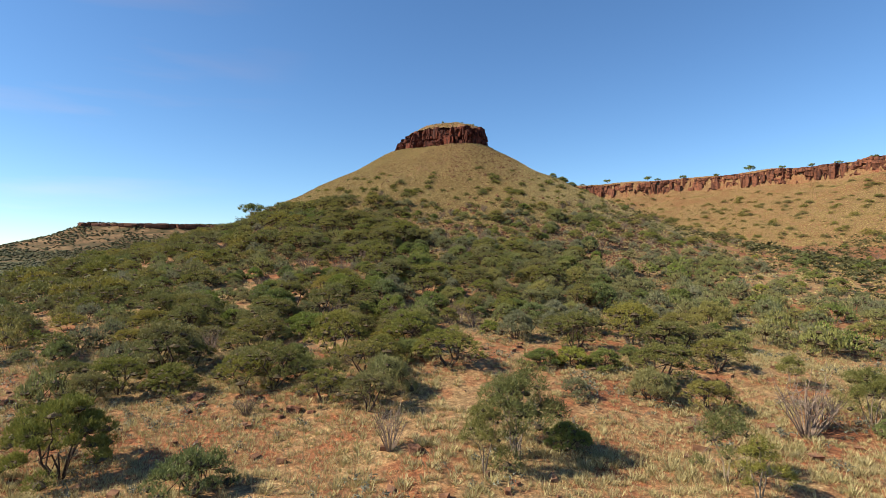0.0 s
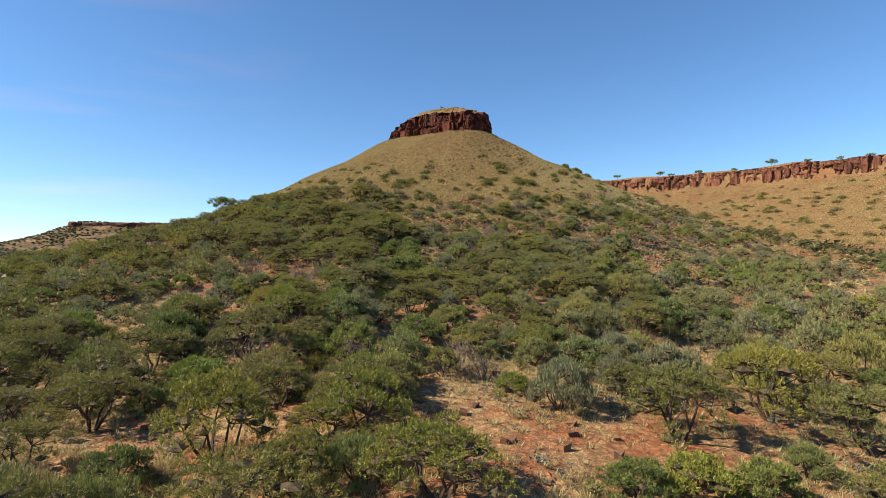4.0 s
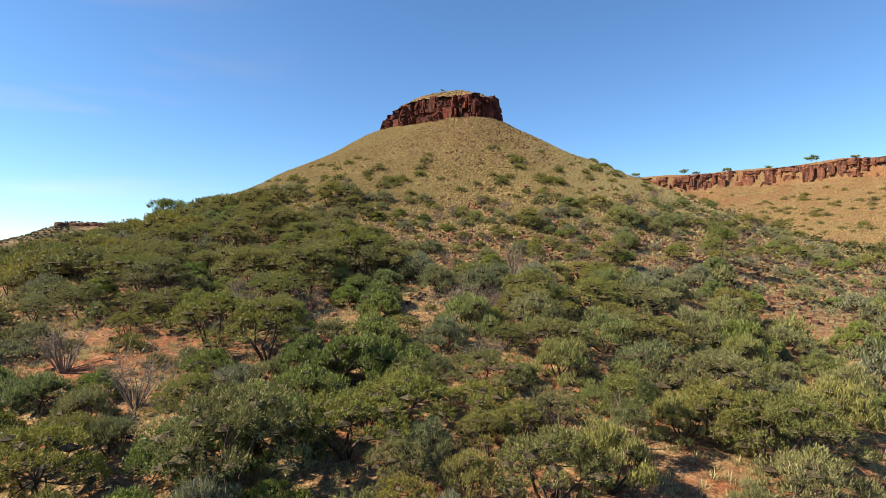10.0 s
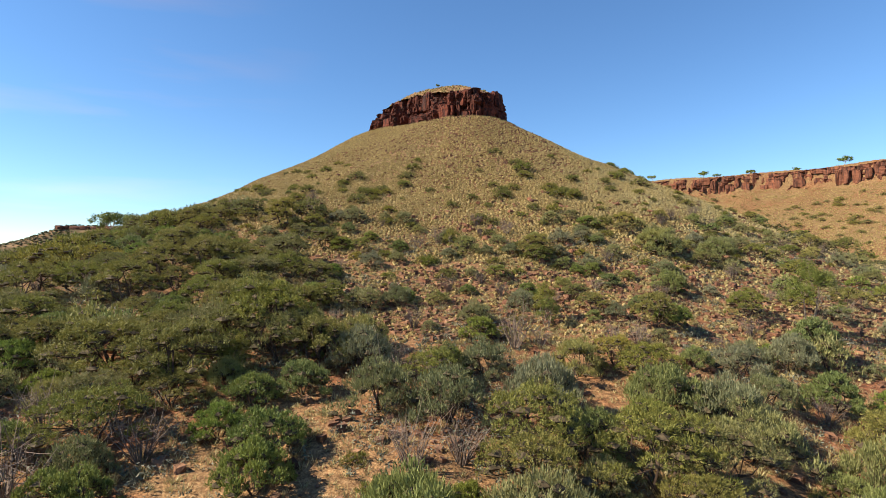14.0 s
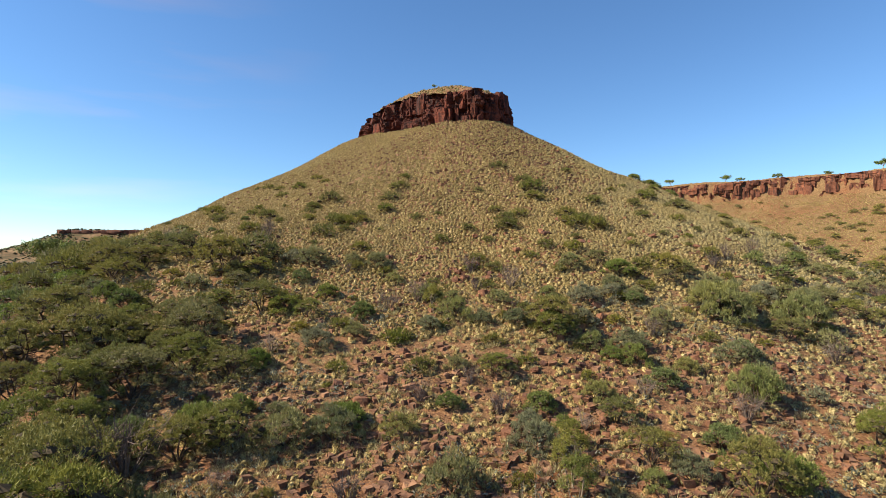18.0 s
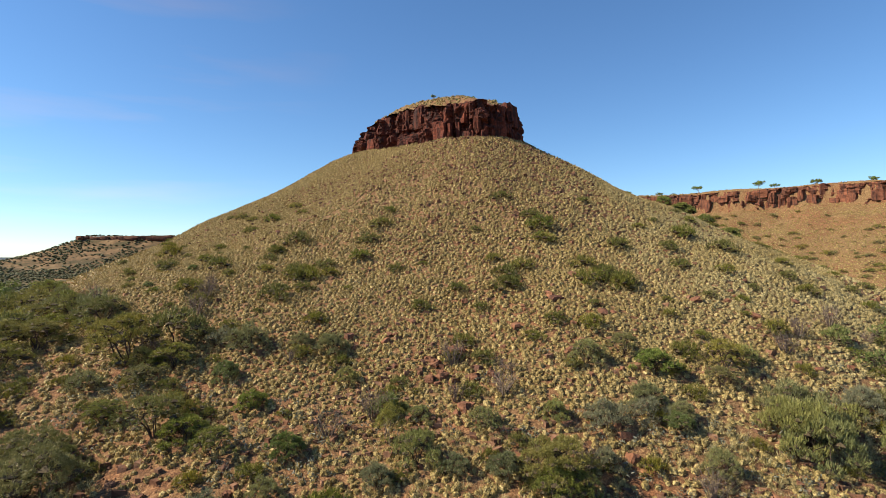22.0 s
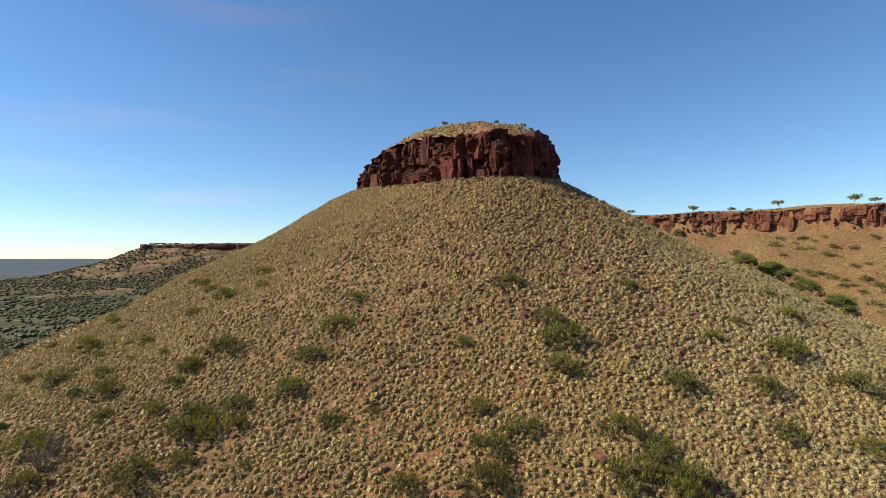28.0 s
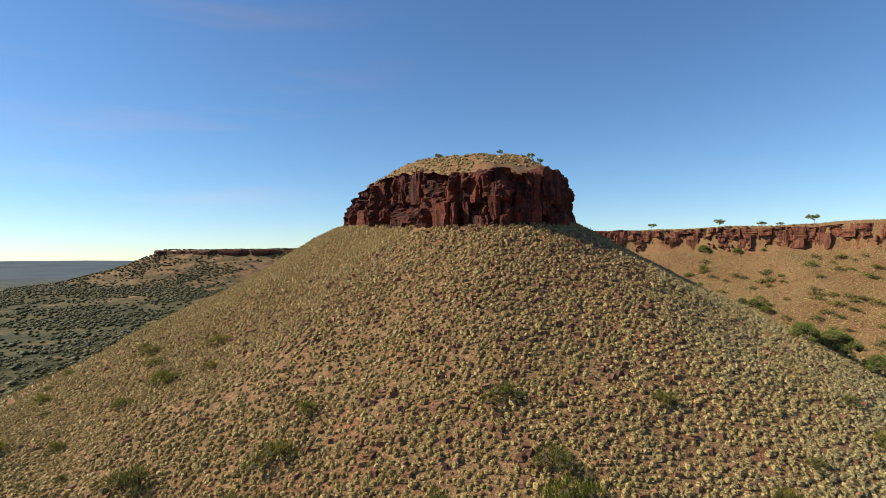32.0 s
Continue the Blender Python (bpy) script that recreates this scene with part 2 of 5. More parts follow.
def ground_material():
    """Red stony earth with straw litter and dry grass, in patches."""
    m, nt, bsdf = material("red_earth", 0.95)
    big, mid, fine, grit = (tex_noise(nt, s, d) for s, d in ((0.05, 5), (0.45, 6), (2.6, 6), (11.0, 3)))
    soil = ramp(nt, mix(nt, 0.5, fine, grit), (0.38, (0.115, 0.038, 0.015)), (0.5, (0.255, 0.083, 0.033)), (0.62, (0.37, 0.150, 0.066)))
    straw = ramp(nt, mix(nt, 0.6, fine, grit), (0.38, (0.167, 0.101, 0.041)), (0.5, (0.317, 0.216, 0.097)), (0.62, (0.466, 0.343, 0.176)))
    # browner stony soil higher up the slopes
    axes = nt.nodes.new("ShaderNodeSeparateXYZ")
    link(nt, nt.nodes.new("ShaderNodeNewGeometry").outputs["Position"], axes.inputs[0])
    high = nt.nodes.new("ShaderNodeMapRange")
    high.inputs["From Min"].default_value, high.inputs["From Max"].default_value = 7, 15
    link(nt, axes.outputs["Z"], high.inputs["Value"])
    soil = mix(nt, high.outputs["Result"], soil, ramp(nt, mix(nt, 0.5, fine, grit), (0.40, (0.085, 0.034, 0.016)), (0.52, (0.225, 0.097, 0.042)), (0.62, (0.36, 0.195, 0.095))))
    straw = mix(nt, high.outputs["Result"], straw, ramp(nt, grit, (0.38, (0.12, 0.07, 0.03)), (0.52, (0.235, 0.155, 0.068)), (0.64, (0.35, 0.25, 0.12))))
    patch = mix(nt, 0.5, mid, big)
    # bare stony shoulder between the scrub and the tussocks
    band = nt.nodes.new("ShaderNodeMapRange")
    band.inputs["From Min"].default_value, band.inputs["From Max"].default_value = 0, 64
    link(nt, axes.outputs["Z"], band.inputs["Value"])
    litter = mix(nt, 1.0, ramp(nt, patch, (0.42, 0.06), (0.54, 0.82)), ramp(nt, band.outputs["Result"], (0.11, 1.0), (0.17, 0.55), (0.28, 0.55), (0.36, 0.9)), "MULTIPLY")
    c = mix(nt, litter, soil, straw)
    pos = nt.nodes.new("ShaderNodeNewGeometry").outputs["Position"]
    rubble = None
    for scale, low, up in ((2.6, 0.78, 1.16), (6.5, 0.72, 1.22)):
        cell = nt.nodes.new("ShaderNodeTexVoronoi")
        cell.inputs["Scale"].default_value = scale
        link(nt, pos, cell.inputs["Vector"])
        split = nt.nodes.new("ShaderNodeSeparateColor")
        link(nt, cell.outputs["Color"], split.inputs[0])
        c = mix(nt, 0.8, c, ramp(nt, split.outputs[0], (0.1, low), (0.9, up)), "MULTIPLY")
        c = mix(nt, ramp(nt, cell.outputs["Distance"], (0.45, 0.0), (0.65, 0.22)), c, (0.09, 0.042, 0.024))
        rubble = cell.outputs["Distance"] if rubble is None else mix(nt, 0.5, rubble, cell.outputs["Distance"])
    inv = ramp(nt, rubble, (0.0, 1.0), (0.6, 0.0))
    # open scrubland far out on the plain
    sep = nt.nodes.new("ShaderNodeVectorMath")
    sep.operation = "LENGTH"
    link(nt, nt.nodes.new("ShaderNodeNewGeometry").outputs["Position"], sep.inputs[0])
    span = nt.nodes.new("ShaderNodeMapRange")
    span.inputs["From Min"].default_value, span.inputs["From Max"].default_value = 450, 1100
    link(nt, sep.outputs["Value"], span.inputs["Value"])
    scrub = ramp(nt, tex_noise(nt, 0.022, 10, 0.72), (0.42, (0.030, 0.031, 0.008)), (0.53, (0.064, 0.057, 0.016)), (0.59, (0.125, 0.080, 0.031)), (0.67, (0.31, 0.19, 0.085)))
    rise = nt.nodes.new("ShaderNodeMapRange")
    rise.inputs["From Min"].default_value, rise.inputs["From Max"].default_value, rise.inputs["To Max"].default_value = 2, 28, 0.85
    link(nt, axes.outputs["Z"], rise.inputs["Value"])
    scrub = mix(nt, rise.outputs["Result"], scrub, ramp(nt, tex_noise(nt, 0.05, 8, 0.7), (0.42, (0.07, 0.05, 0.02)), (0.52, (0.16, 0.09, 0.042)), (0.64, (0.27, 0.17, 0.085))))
    west = nt.nodes.new("ShaderNodeMapRange")
    west.inputs["From Min"].default_value, west.inputs["From Max"].default_value = -75, -150
    link(nt, axes.outputs["X"], west.inputs["Value"])
    # beyond 1100 m the blue haze of distance is painted into the ground colour
    far_haze = nt.nodes.new("ShaderNodeMapRange")
    far_haze.inputs["From Min"].default_value, far_haze.inputs["From Max"].default_value = 1100, 2400
    link(nt, sep.outputs["Value"], far_haze.inputs["Value"])
    scrub = mix(nt, far_haze.outputs["Result"], scrub, ramp(nt, tex_noise(nt, 0.004, 6), (0.4, (0.036, 0.052, 0.066)), (0.6, (0.058, 0.078, 0.094))))
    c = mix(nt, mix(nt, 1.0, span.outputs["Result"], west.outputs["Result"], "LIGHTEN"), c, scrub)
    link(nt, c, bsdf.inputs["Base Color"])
    bump(nt, bsdf, mix(nt, 0.55, inv, grit), 0.9, 0.10)
    return m


def rock_material(name, low, high, dark, mixed=False):
    m, nt, bsdf = material(name, 0.85)
    geo = nt.nodes.new("ShaderNodeNewGeometry").outputs["Position"]
    flat = nt.nodes.new("ShaderNodeVectorMath")
    flat.operation = "MULTIPLY"
    flat.inputs[1].default_value = (0.25, 0.25, 2.2)
    link(nt, geo, flat.inputs[0])
    tall = nt.nodes.new("ShaderNodeVectorMath")
    tall.operation = "MULTIPLY"
    tall.inputs[1].default_value = (1.3, 1.3, 0.16)
    link(nt, geo, tall.inputs[0])
    bed, streak, fine = tex_noise(nt, 1.0, 5, 0.6, flat.outputs[0]), tex_noise(nt, 1.0, 5, 0.6, tall.outputs[0]), tex_noise(nt, 3.5, 8, 0.7)
    c = ramp(nt, mix(nt, 0.5, bed, fine), (0.36, low), (0.62, high))
    c = mix(nt, ramp(nt, streak, (0.48, 0.0), (0.60, 0.85)), c, dark)
    info = nt.nodes.new("ShaderNodeObjectInfo")
    c = mix(nt, ramp(nt, info.outputs["Random"], (0.0, 0.0), (1.0, 0.35)), c, dark)
    if mixed:
        isle = nt.nodes.new("ShaderNodeNewGeometry").outputs["Random Per Island"]
        c = mix(nt, 1.0, c, ramp(nt, isle, (0.0, (0.55, 0.55, 0.58)), (0.35, (0.92, 0.9, 0.88)), (0.6, (1.05, 1.15, 1.2)), (0.8, (0.75, 0.8, 0.85)), (1.0, (1.3, 1.45, 1.5))), "MULTIPLY")
    link(nt, c, bsdf.inputs["Base Color"])
    bump(nt, bsdf, mix(nt, 0.4, fine, bed), 0.8, 0.12 if mixed else 0.35)
    return m


def leaf_material(name, dark, light, tip=None, through=0.25, patchy=(0.68, 0.74, 0.78), grain=0.0, east=None, vary=True):
    m, nt, bsdf = material(name, 0.6)
    geo = nt.nodes.new("ShaderNodeNewGeometry")
    info = nt.nodes.new("ShaderNodeObjectInfo")
    c = ramp(nt, geo.outputs["Random Per Island"], (0.0, dark), (0.75, light), (1.0, tip or light))
    patch = tex_noise(nt, 0.35, 3)
    c = mix(nt, ramp(nt, patch, (0.35, 0.0), (0.65, 0.5)), c, mix(nt, 1.0, c, patchy, "MULTIPLY"))
    if vary:
        c = mix(nt, 1.0, c, ramp(nt, info.outputs["Random"], (0.0, (0.92, 0.92, 1.15)), (0.3, (0.74, 0.80, 0.72)), (0.55, (1.05, 1.0, 0.85)), (0.8, (0.82, 0.95, 0.62)), (1.0, (1.25, 1.12, 0.72))), "MULTIPLY")
    if east:
        axes = nt.nodes.new("ShaderNodeSeparateXYZ")
        link(nt, geo.outputs["Position"], axes.inputs[0])
        side = nt.nodes.new("ShaderNodeMapRange")
        side.inputs["From Min"].default_value, side.inputs["From Max"].default_value = 14, 100
        link(nt, axes.outputs["X"], side.inputs["Value"])
        c = mix(nt, mix(nt, 1.0, ramp(nt, side.outputs["Result"], (0.0, 0.0), (0.32, 0.9), (0.55, 0.9), (0.75, 0.1)), ramp(nt, tex_noise(nt, 0.12, 4), (0.38, 0.25), (0.6, 0.95)), "MULTIPLY"), c, east)
    if grain:
        c = mix(nt, 1.0, c, ramp(nt, tex_noise(nt, grain, 3), (0.40, 0.40), (0.60, 1.2)), "MULTIPLY")
    link(nt, c, bsdf.inputs["Base Color"])
    tr = nt.nodes.new("ShaderNodeBsdfTranslucent")
    link(nt, c, tr.inputs["Color"])
    ms = nt.nodes.new("ShaderNodeMixShader")
    ms.inputs[0].default_value = through
    link(nt, bsdf.outputs[0], ms.inputs[1])
    link(nt, tr.outputs[0], ms.inputs[2])
    link(nt, ms.outputs[0], nt.nodes["Material Output"].inputs["Surface"])
    return m


def bark_material(name, low, high):
    m, nt, bsdf = material(name, 0.85)
    c = ramp(nt, tex_noise(nt, 6.0, 5), (0.35, low), (0.65, high))
    link(nt, c, bsdf.inputs["Base Color"])
    return m


M_GROUND = ground_material()
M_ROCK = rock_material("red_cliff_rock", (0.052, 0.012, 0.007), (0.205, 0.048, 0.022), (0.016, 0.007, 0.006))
# paler copy of M_ROCK, with the sunlit look put into the colour
M_ROCK_LIT = rock_material("lit_cliff_rock", (0.10, 0.034, 0.018), (0.27, 0.10, 0.052), (0.045, 0.02, 0.015))
M_BOULDER = rock_material("red_boulder", (0.14, 0.055, 0.028), (0.31, 0.14, 0.072), (0.085, 0.04, 0.028))
M_STONE = rock_material("loose_red_stone", (0.15, 0.065, 0.034), (0.31, 0.15, 0.08), (0.09, 0.045, 0.03), True)
M_OLIVE = leaf_material("olive_leaf", (0.147, 0.139, 0.037), (0.252, 0.228, 0.067), (0.35, 0.305, 0.108), 0.28)
M_GREY = leaf_material("grey_green_leaf", (0.165, 0.165, 0.072), (0.28, 0.268, 0.125), (0.37, 0.345, 0.185), 0.26)
M_GREEN = leaf_material("green_leaf", (0.135, 0.153, 0.040), (0.230, 0.258, 0.072), (0.31, 0.34, 0.12), 0.28)
M_WILLOW = leaf_material("willow_leaf", (0.14, 0.14, 0.042), (0.24, 0.235, 0.075), (0.32, 0.30, 0.12), 0.4)
M_LOW = leaf_material("yellow_green_leaf", (0.084, 0.084, 0.016), (0.200, 0.188, 0.038), (0.284, 0.258, 0.070), 0.3)
M_SALT = leaf_material("silver_leaf", (0.12, 0.12, 0.08), (0.24, 0.235, 0.165), (0.34, 0.33, 0.25), grain=12.0, vary=False)
M_SPIN = leaf_material("spinifex_blade", (0.285, 0.203, 0.073), (0.410, 0.298, 0.113), (0.540, 0.405, 0.175), 0.2, (0.9, 0.93, 0.85), 9.0, (0.42, 0.350, 0.168), False)
M_STRAW = leaf_material("dry_straw", (0.27, 0.215, 0.10), (0.44, 0.365, 0.18), (0.58, 0.50, 0.28), 0.3, (0.88, 0.95, 0.78), vary=False)
M_PLAIN = leaf_material("plain_scrub_leaf", (0.062, 0.062, 0.022), (0.108, 0.104, 0.036), (0.16, 0.145, 0.06), vary=False)
M_BARK = bark_material("dark_bark", (0.035, 0.022, 0.016), (0.10, 0.065, 0.045))
# dark twig brown that also stands for the shade deep inside the crowns
M_TWIG_SHADE = bark_material("inner_twig_shade", (0.040, 0.028, 0.016), (0.095, 0.070, 0.038))
M_PALE = bark_material("pale_bark", (0.30, 0.26, 0.21), (0.55, 0.50, 0.43))
M_TAN = bark_material("tan_bark", (0.13, 0.095, 0.065), (0.27, 0.21, 0.15))
M_DEAD = bark_material("grey_dead_wood", (0.10, 0.07, 0.055), (0.23, 0.17, 0.13))


# ================= mesh helpers =================
def mesh_from(name, verts, faces, mat, smooth=False, inner=None, split=0):
    """verts (n, 3); faces (m, k), all of k corners. The first split faces take the inner material."""
    verts, faces = np.asarray(verts, np.float32), np.asarray(faces, np.int32)
    me = bpy.data.meshes.new(name)
    n, k = faces.shape
    me.vertices.add(len(verts))
    me.vertices.foreach_set("co", verts.ravel())
    me.loops.add(n * k)
    me.loops.foreach_set("vertex_index", faces.ravel())
    me.polygons.add(n)
    me.polygons.foreach_set("loop_start", np.arange(0, n * k, k, dtype=np.int32))
    me.polygons.foreach_set("use_smooth", np.full(n, smooth))
    me.materials.append(mat)
    if inner:
        me.materials.append(inner)
        me.polygons.foreach_set("material_index", (np.arange(n) < split).astype(np.int32))
    me.update(calc_edges=True)
    return me


def part(name, me, parent, m=None, label=""):
    ob = new(name, me)
    ob.parent = parent
    if m is not None:
        ob.matrix_basis = m
    return tagged(ob, label)


def scatter(template_v, template_f, places, turn, size, squash=None, lean=None):
    """Copies of one template joined into one vertex and face array. places (n, 3)."""
    n, k = len(places), len(template_v)
    c, s = np.cos(turn)[:, None], np.sin(turn)[:, None]
    v = template_v[None] * size[:, None, None]
    if squash is not None:
        v = v * np.stack([np.ones(n), np.ones(n), squash], 1)[:, None]
    x, y = v[..., 0] * c - v[..., 1] * s, v[..., 0] * s + v[..., 1] * c
    out = np.stack([x, y, v[..., 2]], -1) + places[:, None]
    f = template_f[None] + (np.arange(n) * k)[:, None, None]
    return out.reshape(-1, 3), f.reshape(-1, template_f.shape[1])


def join_sets(sets):
    vs, fs, base = [], [], 0
    for v, f in sets:
        vs.append(v)
        fs.append(f + base)
        base += len(v)
    return np.concatenate(vs), np.concatenate(fs)


# ================= ground: one sheet to the horizon =================
def axis(lo, hi, step, reach, grow=1.055):
    inner = np.arange(lo, hi + step / 2, step)
    out = [inner]
    for start, sign in ((lo, -1), (hi, 1)):
        d, p, side = step, start, []
        while abs(p) < reach:
            d *= grow
            p = p + sign * d
            side.append(p)
        out.append(np.array(side))
    return np.sort(np.concatenate(out))


gx, gy = axis(-95, 235, 1.8, 4600), axis(-5, 400, 1.8, 4600, 1.06)
GX, GY = np.meshgrid(gx, gy)
GZ = ground_z(GX, GY)
idx = np.arange(GX.size).reshape(GX.shape)
quads = np.stack([idx[:-1, :-1], idx[:-1, 1:], idx[1:, 1:], idx[1:, :-1]], -1).reshape(-1, 4)
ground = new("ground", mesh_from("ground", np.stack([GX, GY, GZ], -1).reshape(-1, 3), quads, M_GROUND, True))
tagged(ground, "red stony desert earth with straw litter, rising to hills", "ground", kind="structure")


# ================= rock blocks =================
def block_mesh(name, seed, mat, cuts=3, rough=0.09, worn=0.90):
    """A unit block, broken and worn: a subdivided cube with knocked-off corners."""
    bm = bmesh.new()
    bmesh.ops.create_cube(bm, size=1.0)
    bmesh.ops.subdivide_edges(bm, edges=bm.edges[:], cuts=cuts, use_grid_fill=True)
    for v in bm.verts:
        p = v.co.copy()
        far = sum(abs(a) > 0.45 for a in p)
        if far >= 2:
            p *= worn if far == 2 else worn * 0.9
        q = p * 2.3 + Vector((seed * 7.1, seed * 3.3, 0))
        p += Vector(noise.noise_vector(q)) * rough + Vector(noise.noise_vector(q * 2.7)) * rough * 0.5
        v.co = p
    me = bpy.data.meshes.new(name)
    bm.to_mesh(me)
    bm.free()
    me.materials.append(mat)
    return me


def along(poly, step, closed=True):
    """Places every step along a polygon's edge: x, y, outward turn."""
    out = []
    ends = poly[1:] + (poly[:1] if closed else [])
    left = 0.0
    for (ax, ay), (bx, by) in zip(poly, ends):
        n = math.hypot(bx - ax, by - ay)
        d = left
        while d < n:
            out.append((ax + (bx - ax) * d / n, ay + (by - ay) * d / n, math.atan2(by - ay, bx - ax)))
            d += step
        left = d - n
    return out


def cap_edge(x, y):
    """Height of the cliff's upper edge round the cap."""
    return 60.5 + 0.45 * vnoise(x / 4.5, y / 4.5, 61) + 1.4 * np.clip((y - 205) / 9, 0, 1) - 1.4 * np.clip((-x - 12) / 5, 0, 1) - 2.4 * np.clip((-x - 16.5) / 4, 0, 1) - 0.6 * np.clip((x - 12) / 3, 0, 1)


def wall_mesh(name, spots, levels, batter, rough, mat, closed, seed, saw=0.0, notch=0.0):
    """A broken rock face. spots: x, y, outward x and y, foot, brink. It leans back by batter metres at its brink."""
    pts = np.array(spots)
    n = len(pts)
    run = np.concatenate([[0], np.cumsum(np.hypot(*np.diff(pts[:, :2], axis=0).T))])
    # buttresses: the wall steps forward and back along its run
    phase = run / 3.3 + 0.8 * vnoise(run / 6, run * 0, seed + 11)
    tooth = np.abs((phase % 1.0) * 2 - 1)
    verts = []
    for k in range(levels):
        f = k / (levels - 1)
        z = pts[:, 4] + (pts[:, 5] - pts[:, 4]) * f
        z = z + 0.25 * vnoise(run / 1.3, np.full(n, k * 3.7), seed + 9) * (0 < k < levels - 1)
        post = np.floor(run / 1.35 + 0.45 * vnoise(run / 2.3, f * 1.4, seed + 7))
        shelf = np.floor(f * 2.7 + 0.9 * vnoise(post, post * 0, seed + 8))
        rib = 0.75 * vnoise(post, shelf, seed) + 0.5 * np.abs(vnoise(run / 1.9, f * 1.1 + run * 0.02, seed + 4)) + 0.35 * vnoise(np.floor(run / 0.7), np.floor(f * 6), seed + 5) + 0.28 * vnoise(np.floor(run / 0.45 + 3 * f), np.floor(f * 17 + 0.7 * vnoise(run / 2, run * 0, seed + 13)), seed + 14) - 0.8 * (np.abs(vnoise(run / 1.1, f * 1.2, seed + 1)) < 0.14)
        bed = 0.75 * np.floor(3 * vnoise(run / 7, f * 4.6, seed + 2)) / 3 + 0.3 * vnoise(run / 1.1, f * 9, seed + 3)
        d = rough * (rib + bed) - batter * f ** 1.6 + saw * (tooth - 0.6) * (0.75 + 0.5 * vnoise(run / 5, f * 3, seed + 12)) - notch * np.exp(-((f - 0.48) / 0.05) ** 2)
        verts.append(np.stack([pts[:, 0] + pts[:, 2] * d, pts[:, 1] + pts[:, 3] * d, z], 1))
    idx = np.arange(levels * n).reshape(levels, n)
    if closed:
        idx = np.concatenate([idx, idx[:, :1]], 1)
    f = np.stack([idx[:-1, :-1], idx[:-1, 1:], idx[1:, 1:], idx[1:, :-1]], -1).reshape(-1, 4)
    return mesh_from(name, np.concatenate(verts), f, mat)


def build_cap():
    cap = tagged(new("butte_cap"), "dark red sandstone cap rock with vertical joints and grass on top", "cliff")
    rng = random.Random(5)
    cx, cy = 1.0, 227.0
    ring = along(CAP, 0.3)
    spots = [(x, y, math.sin(a), -math.cos(a), float(ground_z(x, y)) - 1.6, float(cap_edge(x, y)) + 0.1) for x, y, a in ring]
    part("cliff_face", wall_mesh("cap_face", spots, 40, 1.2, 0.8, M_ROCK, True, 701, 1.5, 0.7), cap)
    ring = along(CAP, 1.1)
    n = len(ring)
    # turf and rubble over the top
    verts, faces = [], []
    steps = 12
    for k in range(steps + 1):
        f = 1 - k / steps
        for x, y, a in ring:
            px, py = cx + (x - cx) * 0.925 * f, cy + (y - cy) * 0.925 * f
            rise = min(1.0, (1 - f) / 0.55)
            z = float(cap_edge(x, y)) * f + 62.0 * (1 - f) - 0.1 + 3.4 * math.sin(rise * math.pi / 2) * (1 - 0.30 * max(0, (-px - 4) / 18)) + 0.6 * max(0, min(1, (px - 4) / 8)) * (1 - f)
            z += 0.35 * float(vnoise(px / 2.1, py / 2.1, 73)) + 0.2 * float(vnoise(px / 0.8, py / 0.8, 74))
            verts.append((px, py, z))
    for lv in range(steps):
        for i in range(n):
            j = (i + 1) % n
            faces.append((lv * n + i, lv * n + j, (lv + 1) * n + j, (lv + 1) * n + i))
    part("top", mesh_from("cap_top", verts, faces, M_GROUND, True), cap, label="domed top of red earth and dry grass")
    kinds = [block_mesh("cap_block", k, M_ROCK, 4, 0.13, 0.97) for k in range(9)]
    ledge = [0.0, 0.24, 0.50, 0.76, 1.0]
    for i, (x, y, a) in enumerate(along(CAP, 1.75)):
        base = float(ground_z(x, y)) - 0.9
        top = float(cap_edge(x, y))
        outx, outy = math.sin(a), -math.cos(a)
        col = 1.1 * float(vnoise(x / 3.4, y / 3.4, 81)) + 0.3 * rng.uniform(-1, 1)
        tiers = 2 if y > 236 else 4
        k = 0
        while k < tiers:
            n = 2 if k + 2 <= tiers and rng.random() < 0.6 else 1
            lo, hi = (ledge[k] if tiers == 4 else k / 2), (ledge[k + n] if tiers == 4 else (k + n) / 2)
            z0, z1 = base + (top - base) * (lo + rng.uniform(-0.04, 0.04) * (k > 0)), base + (top - base) * (hi + rng.uniform(-0.03, 0.04))
            push = 0.5 * col + rng.uniform(-0.6, 0.55) - 1.5 * hi ** 1.6
            w, d = rng.choice((0.9, 1.2, 1.6, 2.1, 2.8, 3.6)), rng.uniform(2.6, 3.8)
            m = pose(x + outx * (push - 0.9), y + outy * (push - 0.9), (z0 + z1) / 2, rng.uniform(-6, 6), rng.uniform(-5, 5), math.degrees(a) + rng.uniform(-22, 22))
            if rng.random() < 0.45:
                part("rock_block", kinds[rng.randrange(9)], cap, m @ Matrix.Diagonal((w, d * 0.8, (z1 - z0) * 1.08, 1)))
            k += n
    return cap


